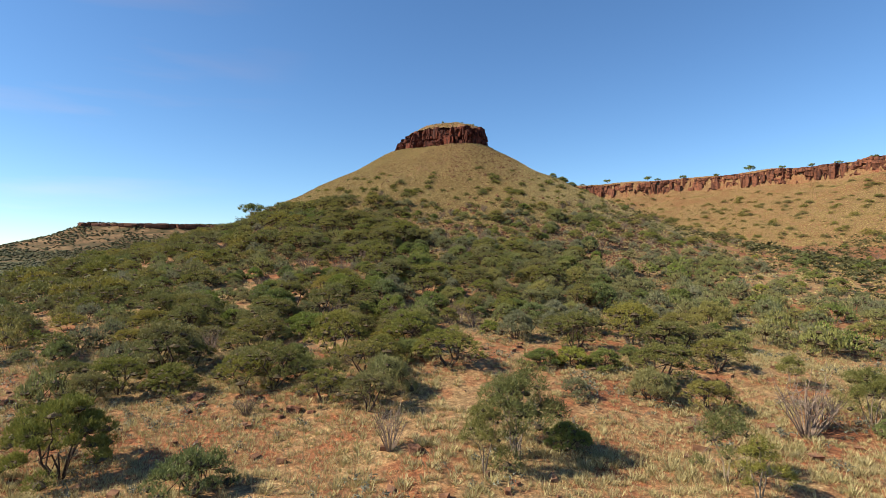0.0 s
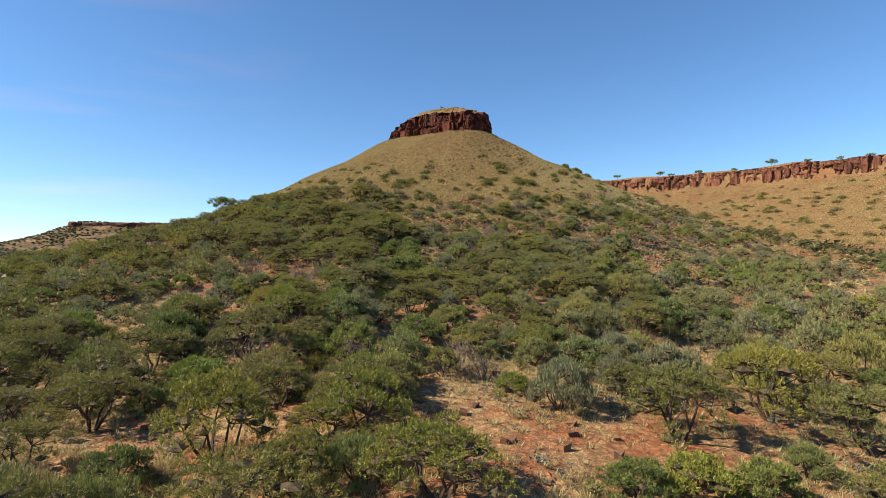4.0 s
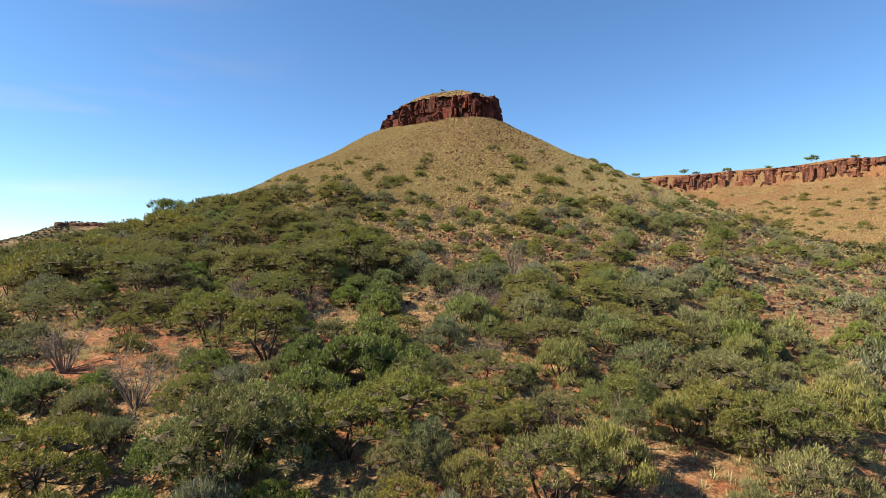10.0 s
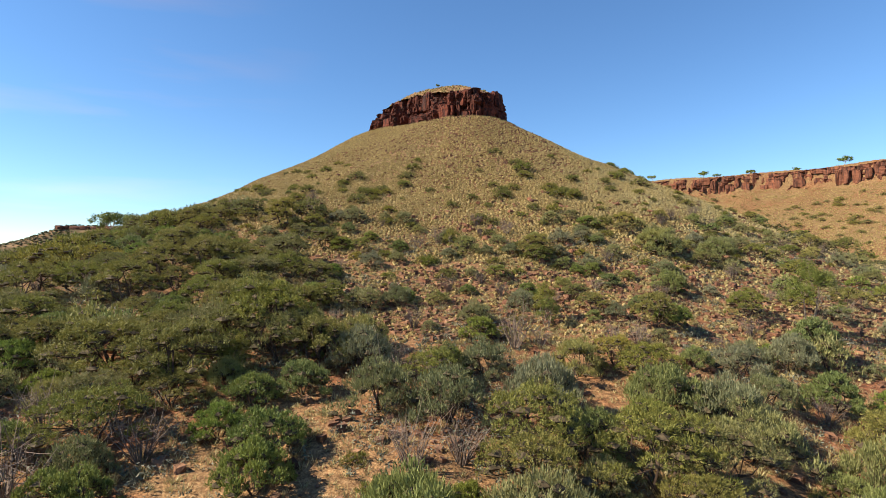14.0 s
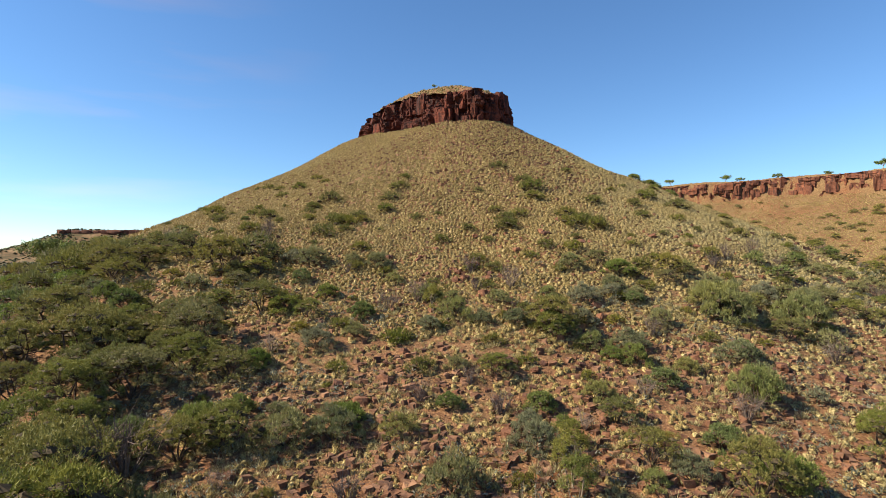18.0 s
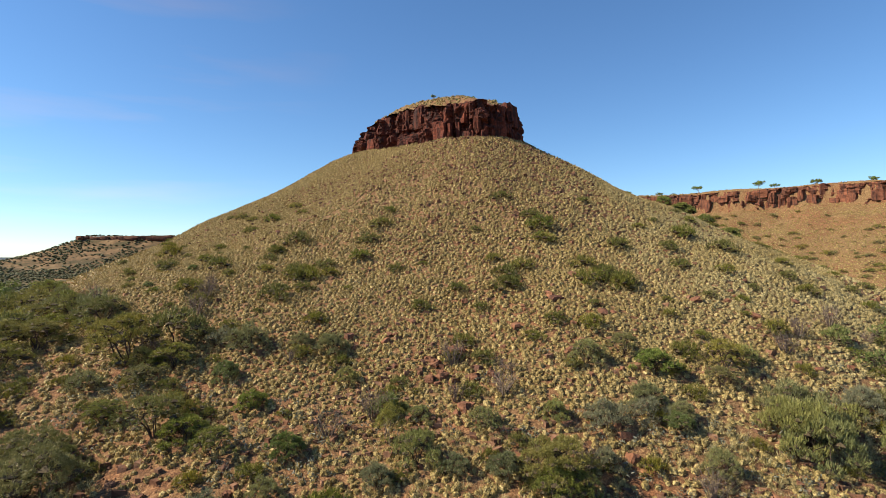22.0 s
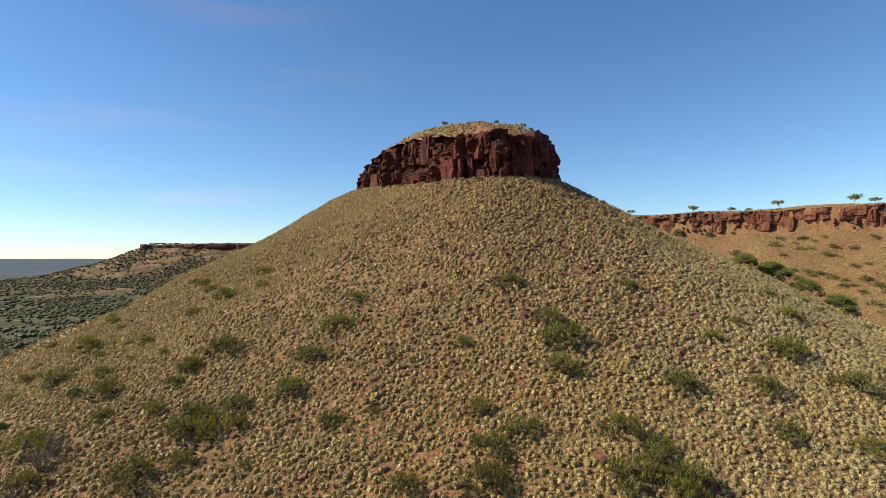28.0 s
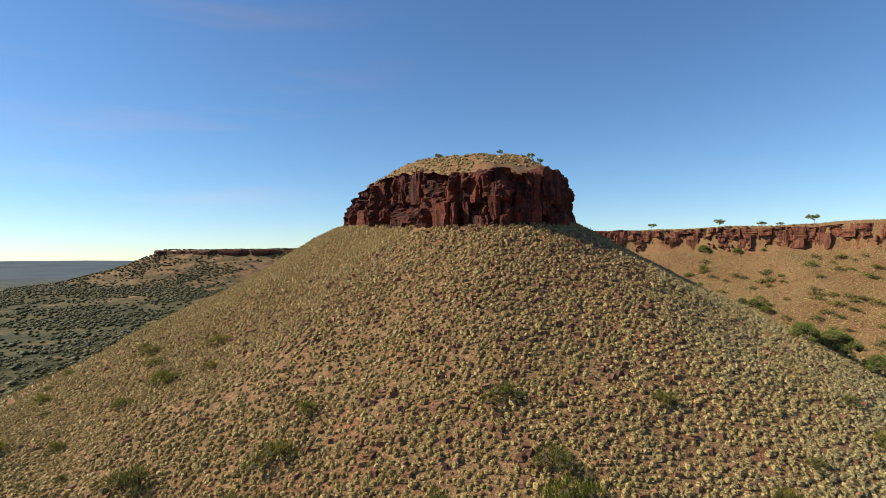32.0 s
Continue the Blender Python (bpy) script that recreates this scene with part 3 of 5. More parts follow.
def build_mesa_cliff():
    cliff = tagged(new("mesa_cliff"), "long sunlit orange-red sandstone cliff along the rim of a flat mesa", "cliff")
    rng = random.Random(8)
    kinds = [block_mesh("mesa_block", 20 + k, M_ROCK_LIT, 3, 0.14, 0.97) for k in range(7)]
    xs = np.array(along(MESA[1:10], 0.5, False))
    # the rim wavers as the ground does: find the ground's own edge
    spots, last = [], None
    for x, y, a in xs:
        outx, outy = -math.sin(a), math.cos(a)
        d = np.linspace(-9, 9, 73)
        sm = outside(MESA, x + outx * d, y + outy * d)
        px, py = x + outx * d, y + outy * d
        sm = sm + 3.5 * vnoise(px / 22, py / 22, 21) + 1.2 * vnoise(px / 7, py / 7, 22)
        k = int(np.argmin(np.abs(sm)))
        if last is None or math.hypot(px[k] - last[0], py[k] - last[1]) > 3.6:
            last = (px[k], py[k])
            spots.append((px[k], py[k], a))
    face, prev = [], None
    for x, y, a in xs[::2]:
        outx, outy = -math.sin(a), math.cos(a)
        d = np.linspace(-9, 9, 73)
        px, py = x + outx * d, y + outy * d
        sm = outside(MESA, px, py) + 3.5 * vnoise(px / 22, py / 22, 21) + 1.2 * vnoise(px / 7, py / 7, 22)
        k = int(np.argmin(np.abs(sm)))
        sgn = 1.0 if float(outside(MESA, x - outx * 6, y - outy * 6)) > 0 else -1.0
        face.append((px[k], py[k], -outx * sgn, -outy * sgn, 51.5, 61.6 + 0.8 * float(vnoise(x / 9, y / 9, 91))))
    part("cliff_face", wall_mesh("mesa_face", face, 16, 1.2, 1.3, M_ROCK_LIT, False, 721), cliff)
    for i, (x, y, a) in enumerate(spots):
        base, top = 53.0 + rng.uniform(-0.8, 0.3), 61.3 + 1.2 * float(vnoise(x / 9, y / 9, 91))
        z, col = base, 0.9 * float(vnoise(x / 6, y / 6, 92))
        for h in rng.choice(((3.4, 2.6, 0), (5.6, 0), (2.4, 4.2, 0), (4.4, 2.8, 0))):
            h = h or top - z
            push = 0.8 * col + rng.uniform(-0.8, 0.5) - 0.14 * (z - base)
            ox, oy = math.sin(a), -math.cos(a)
            sgn = 1.0 if float(outside(MESA, x + ox * 6, y + oy * 6)) > 0 else -1.0
            m = pose(x + sgn * ox * (push - 1.0), y + sgn * oy * (push - 1.0), z + h / 2, rng.uniform(-4, 4), rng.uniform(-4, 4), math.degrees(a) + rng.uniform(-25, 25))
            if rng.random() < 0.66:
                part("rock_block", kinds[rng.randrange(7)], cliff, m @ Matrix.Diagonal((rng.uniform(2.4, 6.2), rng.uniform(3.4, 5.0), h * 1.15, 1)))
            z += h
    return cliff


def build_far_rim():
    rim = tagged(new("far_mesa_cliff"), "thin dark rock rim of a distant flat-topped mesa", "cliff")
    rng = random.Random(14)
    kinds = [block_mesh("far_block", 60 + k, M_ROCK_LIT, 2, 0.12) for k in range(4)]
    for x, y, a in along([FAR_MESA[-1]] + FAR_MESA[:4], 12.0, False):
        m = pose(x + 14 * rng.uniform(-0.2, 0.2), y + rng.uniform(-4, 4), 60.4 + rng.uniform(-0.5, 0.3), 0, 0, math.degrees(a) + rng.uniform(-10, 10))
        part("rock_block", kinds[rng.randrange(4)], rim, m @ Matrix.Diagonal((rng.uniform(10, 20), rng.uniform(9, 13), rng.uniform(6.5, 8.0), 1)))
    return rim


build_cap()
build_mesa_cliff()
build_far_rim()


# ================= shrubs and trees =================
def tube(points, radii, sides=3):
    v, f = [], []
    for i, (p, r) in enumerate(zip(points, radii)):
        d = (points[min(i + 1, len(points) - 1)] - points[max(i - 1, 0)]).normalized()
        u = d.orthogonal().normalized()
        w = d.cross(u)
        for k in range(sides):
            a = 2 * math.pi * k / sides
            v.append(p + (u * math.cos(a) + w * math.sin(a)) * r)
        if i:
            for k in range(sides):
                f.append(((i - 1) * sides + k, (i - 1) * sides + (k + 1) % sides, i * sides + (k + 1) % sides, i * sides + k))
    return np.array(v), np.array(f)


def leaves(rng, centres, spread, count, length, width, up=0.5):
    """Small rhombic leaves in clumps; centres (n, 3), spread (n,)."""
    n = len(centres) * count
    c = np.repeat(centres, count, 0)
    s = np.repeat(spread, count)[:, None]
    off = rng.normal(size=(n, 3))
    off /= np.linalg.norm(off, axis=1)[:, None]
    p = c + off * s * rng.uniform(0.45, 1.05, (n, 1)) * np.array([1, 1, 0.75])
    face = off + np.array([0, 0, 0.35]) + rng.normal(size=(n, 3)) * 0.45
    face /= np.linalg.norm(face, axis=1)[:, None]
    d = rng.normal(size=(n, 3)) * 0.6 + np.array([0, 0, up]) + off * 0.35
    d -= face * (d * face).sum(1)[:, None]
    d /= np.linalg.norm(d, axis=1)[:, None]
    side = np.cross(face, d)
    L = length * rng.uniform(0.6, 1.3, (n, 1))
    W = width * rng.uniform(0.6, 1.3, (n, 1)) / 2
    v = np.stack([p - d * L / 2 + side * W, p - d * L / 2 - side * W, p + d * L / 2], 1).reshape(-1, 3)
    return v, np.arange(n * 3).reshape(n, 3)


def shard(seed):
    """An angular stone: a box with its corners knocked about."""
    r = np.random.default_rng(seed)
    v = np.array([(a, b, c) for a in (-0.5, 0.5) for b in (-0.5, 0.5) for c in (-0.5, 0.5)]) * np.array([1.15, 0.85, 0.75]) + r.uniform(-0.2, 0.2, (8, 3))
    q = [(0, 1, 3, 2), (4, 6, 7, 5), (0, 4, 5, 1), (2, 3, 7, 6), (0, 2, 6, 4), (1, 5, 7, 3)]
    return v, np.array([t for a, b, c, d in q for t in ((a, b, c), (a, c, d))])


OCTA = (np.array([(0.5, 0, 0), (0, 0.5, 0), (-0.5, 0, 0), (0, -0.5, 0), (0, 0, 0.42), (0, 0, -0.42)]),
        np.array([(0, 1, 4), (1, 2, 4), (2, 3, 4), (3, 0, 4), (1, 0, 5), (2, 1, 5), (3, 2, 5), (0, 3, 5)]))


def crown_set(rng, centres, spread, count, leaf, up):
    """Leafy sprays: a small dense heart each, hidden in leaves."""
    sets = []
    for c, sp in zip(centres, spread):
        v, f = OCTA
        a = rng.uniform(0, 6.28)
        m = np.array([[math.cos(a), -math.sin(a), 0], [math.sin(a), math.cos(a), 0], [0, 0, 1]])
        sets.append(((v * rng.uniform(0.7, 1.2, (6, 1)) * sp * 0.6) @ m.T + c - np.array([0, 0, 0.22 * sp]), f))
    sets.append(leaves(rng, centres, spread, count, leaf[0], leaf[1], up))
    return join_sets(sets)


def tufts(rng, points, normals, blades, leaf, up, loose):
    """Fans of narrow leaves that spring from points, turned outwards and up."""
    n = len(points) * blades
    p, q = np.repeat(points, blades, 0), np.repeat(normals, blades, 0)
    d = q * 0.75 + np.array([0, 0, up]) + rng.normal(size=(n, 3)) * loose
    d /= np.linalg.norm(d, axis=1)[:, None]
    side = np.cross(d, q + rng.normal(size=(n, 3)) * 0.8)
    side /= np.linalg.norm(side, axis=1)[:, None] + 1e-6
    L, W = leaf[0] * rng.uniform(0.55, 1.35, (n, 1)), leaf[1] * rng.uniform(0.6, 1.3, (n, 1)) / 2
    p = p + rng.normal(size=(n, 3)) * leaf[0] * 0.4
    v = np.stack([p - d * L * 0.4 + side * W, p - d * L * 0.4 - side * W, p + d * L * 0.6], 1).reshape(-1, 3)
    return v, np.arange(n * 3).reshape(n, 3)


def shrub_meshes(seed, height, width, pads, count, blades, leaf, leaf_mat, bark_mat, stems=5, low=0.35, stem_r=0.045, flat=0.6, up=0.6, loose=0.4, squash=0.55, heart=0.60):
    """Mesh of the stems and mesh of the crown. The crown is a dome of leafy pads with gaps between them; it starts at low times the height."""
    rng = np.random.default_rng(seed)
    R, base = width / 2, low * height
    k = np.arange(pads)
    t = np.clip(np.sqrt((k + 0.5) / pads) + rng.normal(size=pads) * 0.07, 0, 1.05)
    a = k * 2.39996 + rng.normal(size=pads) * 0.25 + rng.uniform(0, 6.28)
    lobes = 1 + 0.16 * np.cos(a * 2 + rng.uniform(0, 6)) + 0.12 * np.cos(a * 3 + rng.uniform(0, 6))
    rad = width * 0.60 / math.sqrt(pads) * rng.uniform(0.75, 1.3, pads)
    rise = np.clip(1 - (t * 0.95) ** 2, 0.02, 1) ** flat
    z = base + (height - base) * rise * rng.uniform(0.80, 1.03, pads) - rad * squash * 0.8
    centres = np.stack([np.cos(a) * t * R * lobes * 0.84, np.sin(a) * t * R * lobes * 0.84, np.maximum(z, rad * 0.35)], 1)
    sets, pts, nrm = [], [], []
    for c, r in zip(centres, rad):
        turn = rng.uniform(0, 6.28)
        m = np.array([[math.cos(turn), -math.sin(turn), 0], [math.sin(turn), math.cos(turn), 0], [0, 0, 1]])
        # solid dark heart of the pad: inner twigs and crown shade as one colour
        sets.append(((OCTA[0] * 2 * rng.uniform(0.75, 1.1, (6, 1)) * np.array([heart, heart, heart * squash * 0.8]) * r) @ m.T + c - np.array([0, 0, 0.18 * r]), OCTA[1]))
        d = rng.normal(size=(count * 2, 3))
        d /= np.linalg.norm(d, axis=1)[:, None]
        d = d[d[:, 2] > -0.30][:count]
        pts.append(c + d * r * np.array([1, 1, squash]) * rng.uniform(0.72, 1.06, (len(d), 1)))
        nrm.append(d * np.array([1, 1, 1.4]))
    pts, nrm = np.concatenate(pts), np.concatenate(nrm)
    nrm /= np.linalg.norm(nrm, axis=1)[:, None]
    sets.append(tufts(rng, pts, nrm, blades, leaf, up, loose))
    crown = mesh_from("crown", *join_sets(sets), leaf_mat, False, M_TWIG_SHADE, 8 * pads)
    sets, forks = [], []
    r = stem_r * height / 2.5
    roots = rng.uniform(0, 2 * math.pi) + np.arange(stems) * 2 * math.pi / stems + rng.normal(size=stems) * 0.3
    for q in roots:
        d = Vector((math.cos(q), math.sin(q), 0))
        foot = d * 0.03 * width
        f = d * width * rng.uniform(0.10, 0.24) + Vector((0, 0, height * rng.uniform(0.34, 0.52)))
        mid = (foot + f) / 2 + Vector((rng.normal() * 0.04 * width, rng.normal() * 0.04 * width, -0.02 * height))
        sets.append(tube([foot - Vector((0, 0, 0.35)), foot, mid, f], [r * 1.3, r * 1.15, r * 0.9, r * 0.65], 4))
        forks.append(f)
    for c in centres:
        c = Vector(c)
        f = min(forks, key=lambda q: (q - c).length)
        sets.append(tube([f, f.lerp(c, 0.55) + Vector(rng.normal(size=3)) * 0.04 * width, c], [r * 0.5, r * 0.36, r * 0.15], 4))
    return mesh_from("trunk", *join_sets(sets), bark_mat), crown


def make_thing(name, meshes, label, category, group, parts=("trunk", "crown")):
    top = tagged(new(name), label, category, group)
    for nm, me in zip(parts, meshes):
        part(nm, me, top)
    return top


def dead_meshes(seed, height, width, twigs=24):
    rng = np.random.default_rng(seed)
    sets = []
    for k in range(twigs):
        a = rng.uniform(0, 2 * math.pi)
        d = Vector((math.cos(a), math.sin(a), 0))
        reach = width / 2 * rng.uniform(0.3, 1)
        end = d * reach + Vector((0, 0, height * rng.uniform(0.6, 1.0)))
        mid = end * 0.5 + Vector((rng.normal() * 0.08, rng.normal() * 0.08, -0.03))
        sets.append(tube([d * 0.05 - Vector((0, 0, 0.2)), mid, end], [0.035, 0.022, 0.006], 3))
        for _ in range(4):
            q = mid.lerp(end, rng.uniform(0.1, 0.9))
            e = q + Vector(rng.normal(size=3)) * 0.22 * height + Vector((0, 0, 0.16 * height))
            sets.append(tube([q, q.lerp(e, 0.55) + Vector((0, 0, -0.03)), e], [0.012, 0.009, 0.004], 3))
    return (mesh_from("bare_crown", *join_sets(sets), M_DEAD),)


def gum_meshes(seed, height, width, leaf_mat, bark_mat=None, slim=0.02):
    rng = np.random.default_rng(seed)
    sets, tips = [], []
    lean = Vector((rng.normal() * 0.08, rng.normal() * 0.08, 1))
    trunk_top = lean * height * 0.42
    r = height * slim
    sets.append(tube([Vector((0, 0, -0.4)), Vector((0, 0, 0)), trunk_top * 0.5 + Vector((rng.normal() * 0.16, rng.normal() * 0.16, 0)), trunk_top], [r * 1.5, r * 1.3, r, r * 0.8], 6))
    for k in range(9):
        a = k * 2.4 + rng.uniform(-0.3, 0.3)
        reach = width * (0.10 + 0.30 * math.sqrt(k / 8))
        start = trunk_top * rng.uniform(0.75, 1.0)
        end = start + Vector((math.cos(a) * reach, math.sin(a) * reach, height * (0.42 - 0.30 * reach / width) * rng.uniform(0.85, 1.1)))
        mid = start.lerp(end, 0.5) + Vector((0, 0, -0.04 * height))
        sets.append(tube([start, mid, end], [r * 0.6, r * 0.4, r * 0.15], 6))
        tips += [end, mid.lerp(end, 0.55) + Vector(rng.normal(size=3)) * 0.05 * height, end + Vector(rng.normal(size=3)) * 0.07 * height]
    centres = np.array([t[:] for t in tips])
    crown = mesh_from("crown", *crown_set(rng, centres, np.full(len(centres), height * 0.13), 100, (0.28, 0.12), -0.2), leaf_mat)
    return mesh_from("trunk", *join_sets(sets), bark_mat or M_PALE), crown


# kinds of shrub: the copies share their meshes
ACACIA = [shrub_meshes(100 + k, 2.7, 4.2, 20 + 2 * k, 38, 11, (0.105, 0.031), M_OLIVE, M_BARK, stems=5, low=0.24, stem_r=0.05, flat=0.55, up=0.45, loose=0.5, squash=0.65) for k in range(6)]
ACACIA_BIG = [shrub_meshes(99, 3.3, 5.2, 48, 52, 12, (0.12, 0.030), M_OLIVE, M_BARK, stems=8, low=0.24, stem_r=0.035, flat=0.6, squash=0.75, heart=0.72)]
ACACIA_FAR = [shrub_meshes(110 + k, 2.6, 4.2, 15, 16, 6, (0.25, 0.085), M_OLIVE, M_BARK, stems=3, low=0.32, flat=0.55) for k in range(5)]
GREYS = [shrub_meshes(120 + k, 1.9, 3.0, 22 + 3 * k, 26, 10, (0.13, 0.028), M_GREY, M_BARK, stems=6, low=0.10, flat=0.75, up=1.3, loose=0.35, squash=0.8) for k in range(5)]
GREYS_FAR = [shrub_meshes(130 + k, 1.9, 3.0, 14, 14, 6, (0.23, 0.065), M_GREY, M_BARK, stems=3, low=0.10, flat=0.75, up=1.2, squash=0.75) for k in range(4)]
GREENS = [shrub_meshes(140 + k, 1.8, 3.0, 26 + 2 * k, 32, 9, (0.105, 0.040), M_GREEN, M_BARK, low=0.05, flat=0.6, up=0.8, squash=0.85, heart=0.74) for k in range(5)]
GREENS_FAR = [shrub_meshes(150 + k, 1.8, 3.0, 13, 14, 6, (0.19, 0.085), M_GREEN, M_BARK, stems=3, low=0.08, flat=0.6, up=0.7, squash=0.65) for k in range(4)]
LOWS = [shrub_meshes(160 + k, 0.8, 1.6, 9, 16, 8, (0.15, 0.030), M_LOW, M_BARK, stems=3, low=0.06, up=1.2, squash=0.8) for k in range(4)]
DOTS = [shrub_meshes(170 + k, 1.3, 2.2, 7, 8, 5, (0.30, 0.12), M_OLIVE, M_BARK, stems=3, low=0.05) for k in range(3)]
GUMS = [gum_meshes(180 + k, 5.2, 5.2, M_GREEN) for k in range(3)]
SAPLINGS = [shrub_meshes(190 + k, 3.7, 2.5, 16, 26, 9, (0.20, 0.034), M_WILLOW, M_TAN, stems=3, low=0.20, stem_r=0.03, flat=0.45, up=0.1, loose=0.6, squash=1.0, heart=0.4) for k in range(3)]
WILLOWS = [shrub_meshes(195 + k, 3.9, 4.4, 26, 34, 10, (0.22, 0.034), M_WILLOW, M_TAN, stems=5, low=0.12, stem_r=0.03, flat=0.5, up=0.1, loose=0.6, squash=0.9, heart=0.45) for k in range(2)]
DEADS = [dead_meshes(200 + k, 1.9, 2.6) for k in range(2)]
KINDS = {
    "acacia": (ACACIA, "acacia_shrub", "olive-green acacia shrub with dark stems on red earth", "shrub", "acacia scrub below the hill"),
    "acacia_big": (ACACIA_BIG, "acacia_tree", "broad olive-green acacia with a dense domed crown", "tree", ""),
    "acacia_far": (ACACIA_FAR, "acacia_bush", "olive acacia bush in dense scrub at the hill foot", "shrub", "acacia scrub round the hill foot"),
    "grey": (GREYS, "grey_shrub", "grey-green spreading shrub on stony ground", "shrub", "grey shrubs on the slope"),
    "grey_far": (GREYS_FAR, "grey_bush", "grey-green bush on pale grassy ground", "shrub", "grey shrubs in the valley"),
    "green": (GREENS, "green_bush", "dense bright green rounded bush", "bush", "green bushes"),
    "green_far": (GREENS_FAR, "leafy_bush", "bright green leafy bush in the scrub", "bush", "green bushes in the scrub"),
    "low": (LOWS, "low_bush", "low yellow-green bush among spinifex tussocks", "bush", "low bushes on the hillside"),
    "dot": (DOTS, "mesa_bush", "small dark bush on the spinifex slope below the mesa", "bush", "bushes on the mesa slope"),
    "gum": (GUMS, "gum_tree", "small gum tree with a pale trunk and open crown", "tree", "gum trees"),
    "sapling": (SAPLINGS, "gum_sapling", "slender grey-green gum sapling with a thin pale trunk", "tree", "gum saplings"),
    "willow": (WILLOWS, "willowy_tree", "bushy yellow-green tree with drooping narrow leaves", "tree", "willowy trees"),
    "dead": (DEADS, "bare_shrub", "leafless brown shrub of thin upright twigs", "shrub", "leafless shrubs"),
}
FIRST = {}
planted = []


def plant(kind, x, y, size, turn, variant=0, squash=1.0):
    meshes, name, label, category, group = KINDS[kind]
    variant %= len(meshes)
    m = pose(x, y, float(ground_z(x, y)) - 0.05, 0, 0, turn)
    key = (kind, variant)
    if key not in FIRST:
        FIRST[key] = make_thing(name, meshes[variant], label, category, group, ("bare_crown",) if kind == "dead" else ("trunk", "crown"))
        FIRST[key].matrix_basis = m
        ob = FIRST[key]
    else:
        ob = copy_thing(FIRST[key], m)
    ob.scale = (size, size, size * squash)
    planted.append((x, y, size))
    return ob


# bare clearings of red earth: x, y, radius across and along
CLEARINGS = [(-31.4, 39.6, 3.3, 3.2), (-14.3, 29.6, 2.6, 1.6), (-12.1, 50.7, 2.3, 1.9), (0.9, 50.2, 3.3, 2.4), (1.8, 37.1, 2.2, 4.1), (11.5, 29.5, 4.6, 1.9), (21.9, 37.8, 5.3, 2.3), (-22.4, 69.0, 3.1, 4.0), (-38.0, 54.5, 3.6, 3.4), (7.1, 55.4, 3.0, 1.7), (19.7, 63.0, 4.2, 2.2), (-20.1, 67.6, 2.6, 3.0), (-31.1, 75.2, 2.8, 1.9), (19.2, 77.7, 3.1, 1.8), (-2.0, 74.6, 0.8, 4.2), (-4.3, 63.4, 0.8, 1.5), (-23.0, 64.9, 2.5, 2.2), (-18.3, 72.6, 1.9, 1.5), (-11.1, 100.3, 1.2, 1.7), (-9.0, 95.2, 1.3, 1.0), (34.7, 114.4, 5.7, 3.8), (-2.0, 96.6, 0.9, 1.7), (18.9, 97.0, 1.8, 1.3), (-19.1, 92.9, 2.3, 1.3), (12.2, 94.3, 0.9, 1.0)]
CLEARINGS += [(2.6, 47.1, 3.7, 2.5), (7.4, 47.1, 3.8, 2.7), (-11.4, 50.2, 1.8, 1.4), (7.5, 55.4, 1.5, 2.3), (5.7, 39.4, 2.4, 1.6), (16.8, 55.5, 2.5, 3.0), (-17.9, 40.6, 1.7, 1.0), (17.7, 75.7, 3.4, 2.6), (-1.9, 74.2, 0.5, 2.6), (-17.3, 73.2, 1.6, 2.0), (-12.4, 79.3, 1.4, 1.0), (10.9, 76.8, 1.1, 1.0), (36.7, 101.4, 5.4, 4.3), (-11.4, 101.9, 1.2, 1.0), (-1.4, 103.4, 1.2, 2.5), (19.7, 109.0, 2.4, 2.6)]


def cleared(x, y):
    x, y = np.asarray(x, float), np.asarray(y, float)
    best = np.full(x.shape, 9.0)
    for cx, cy, a, b in CLEARINGS:
        best = np.minimum(best, np.hypot((x - cx) / a, (y - cy) / b))
    return best


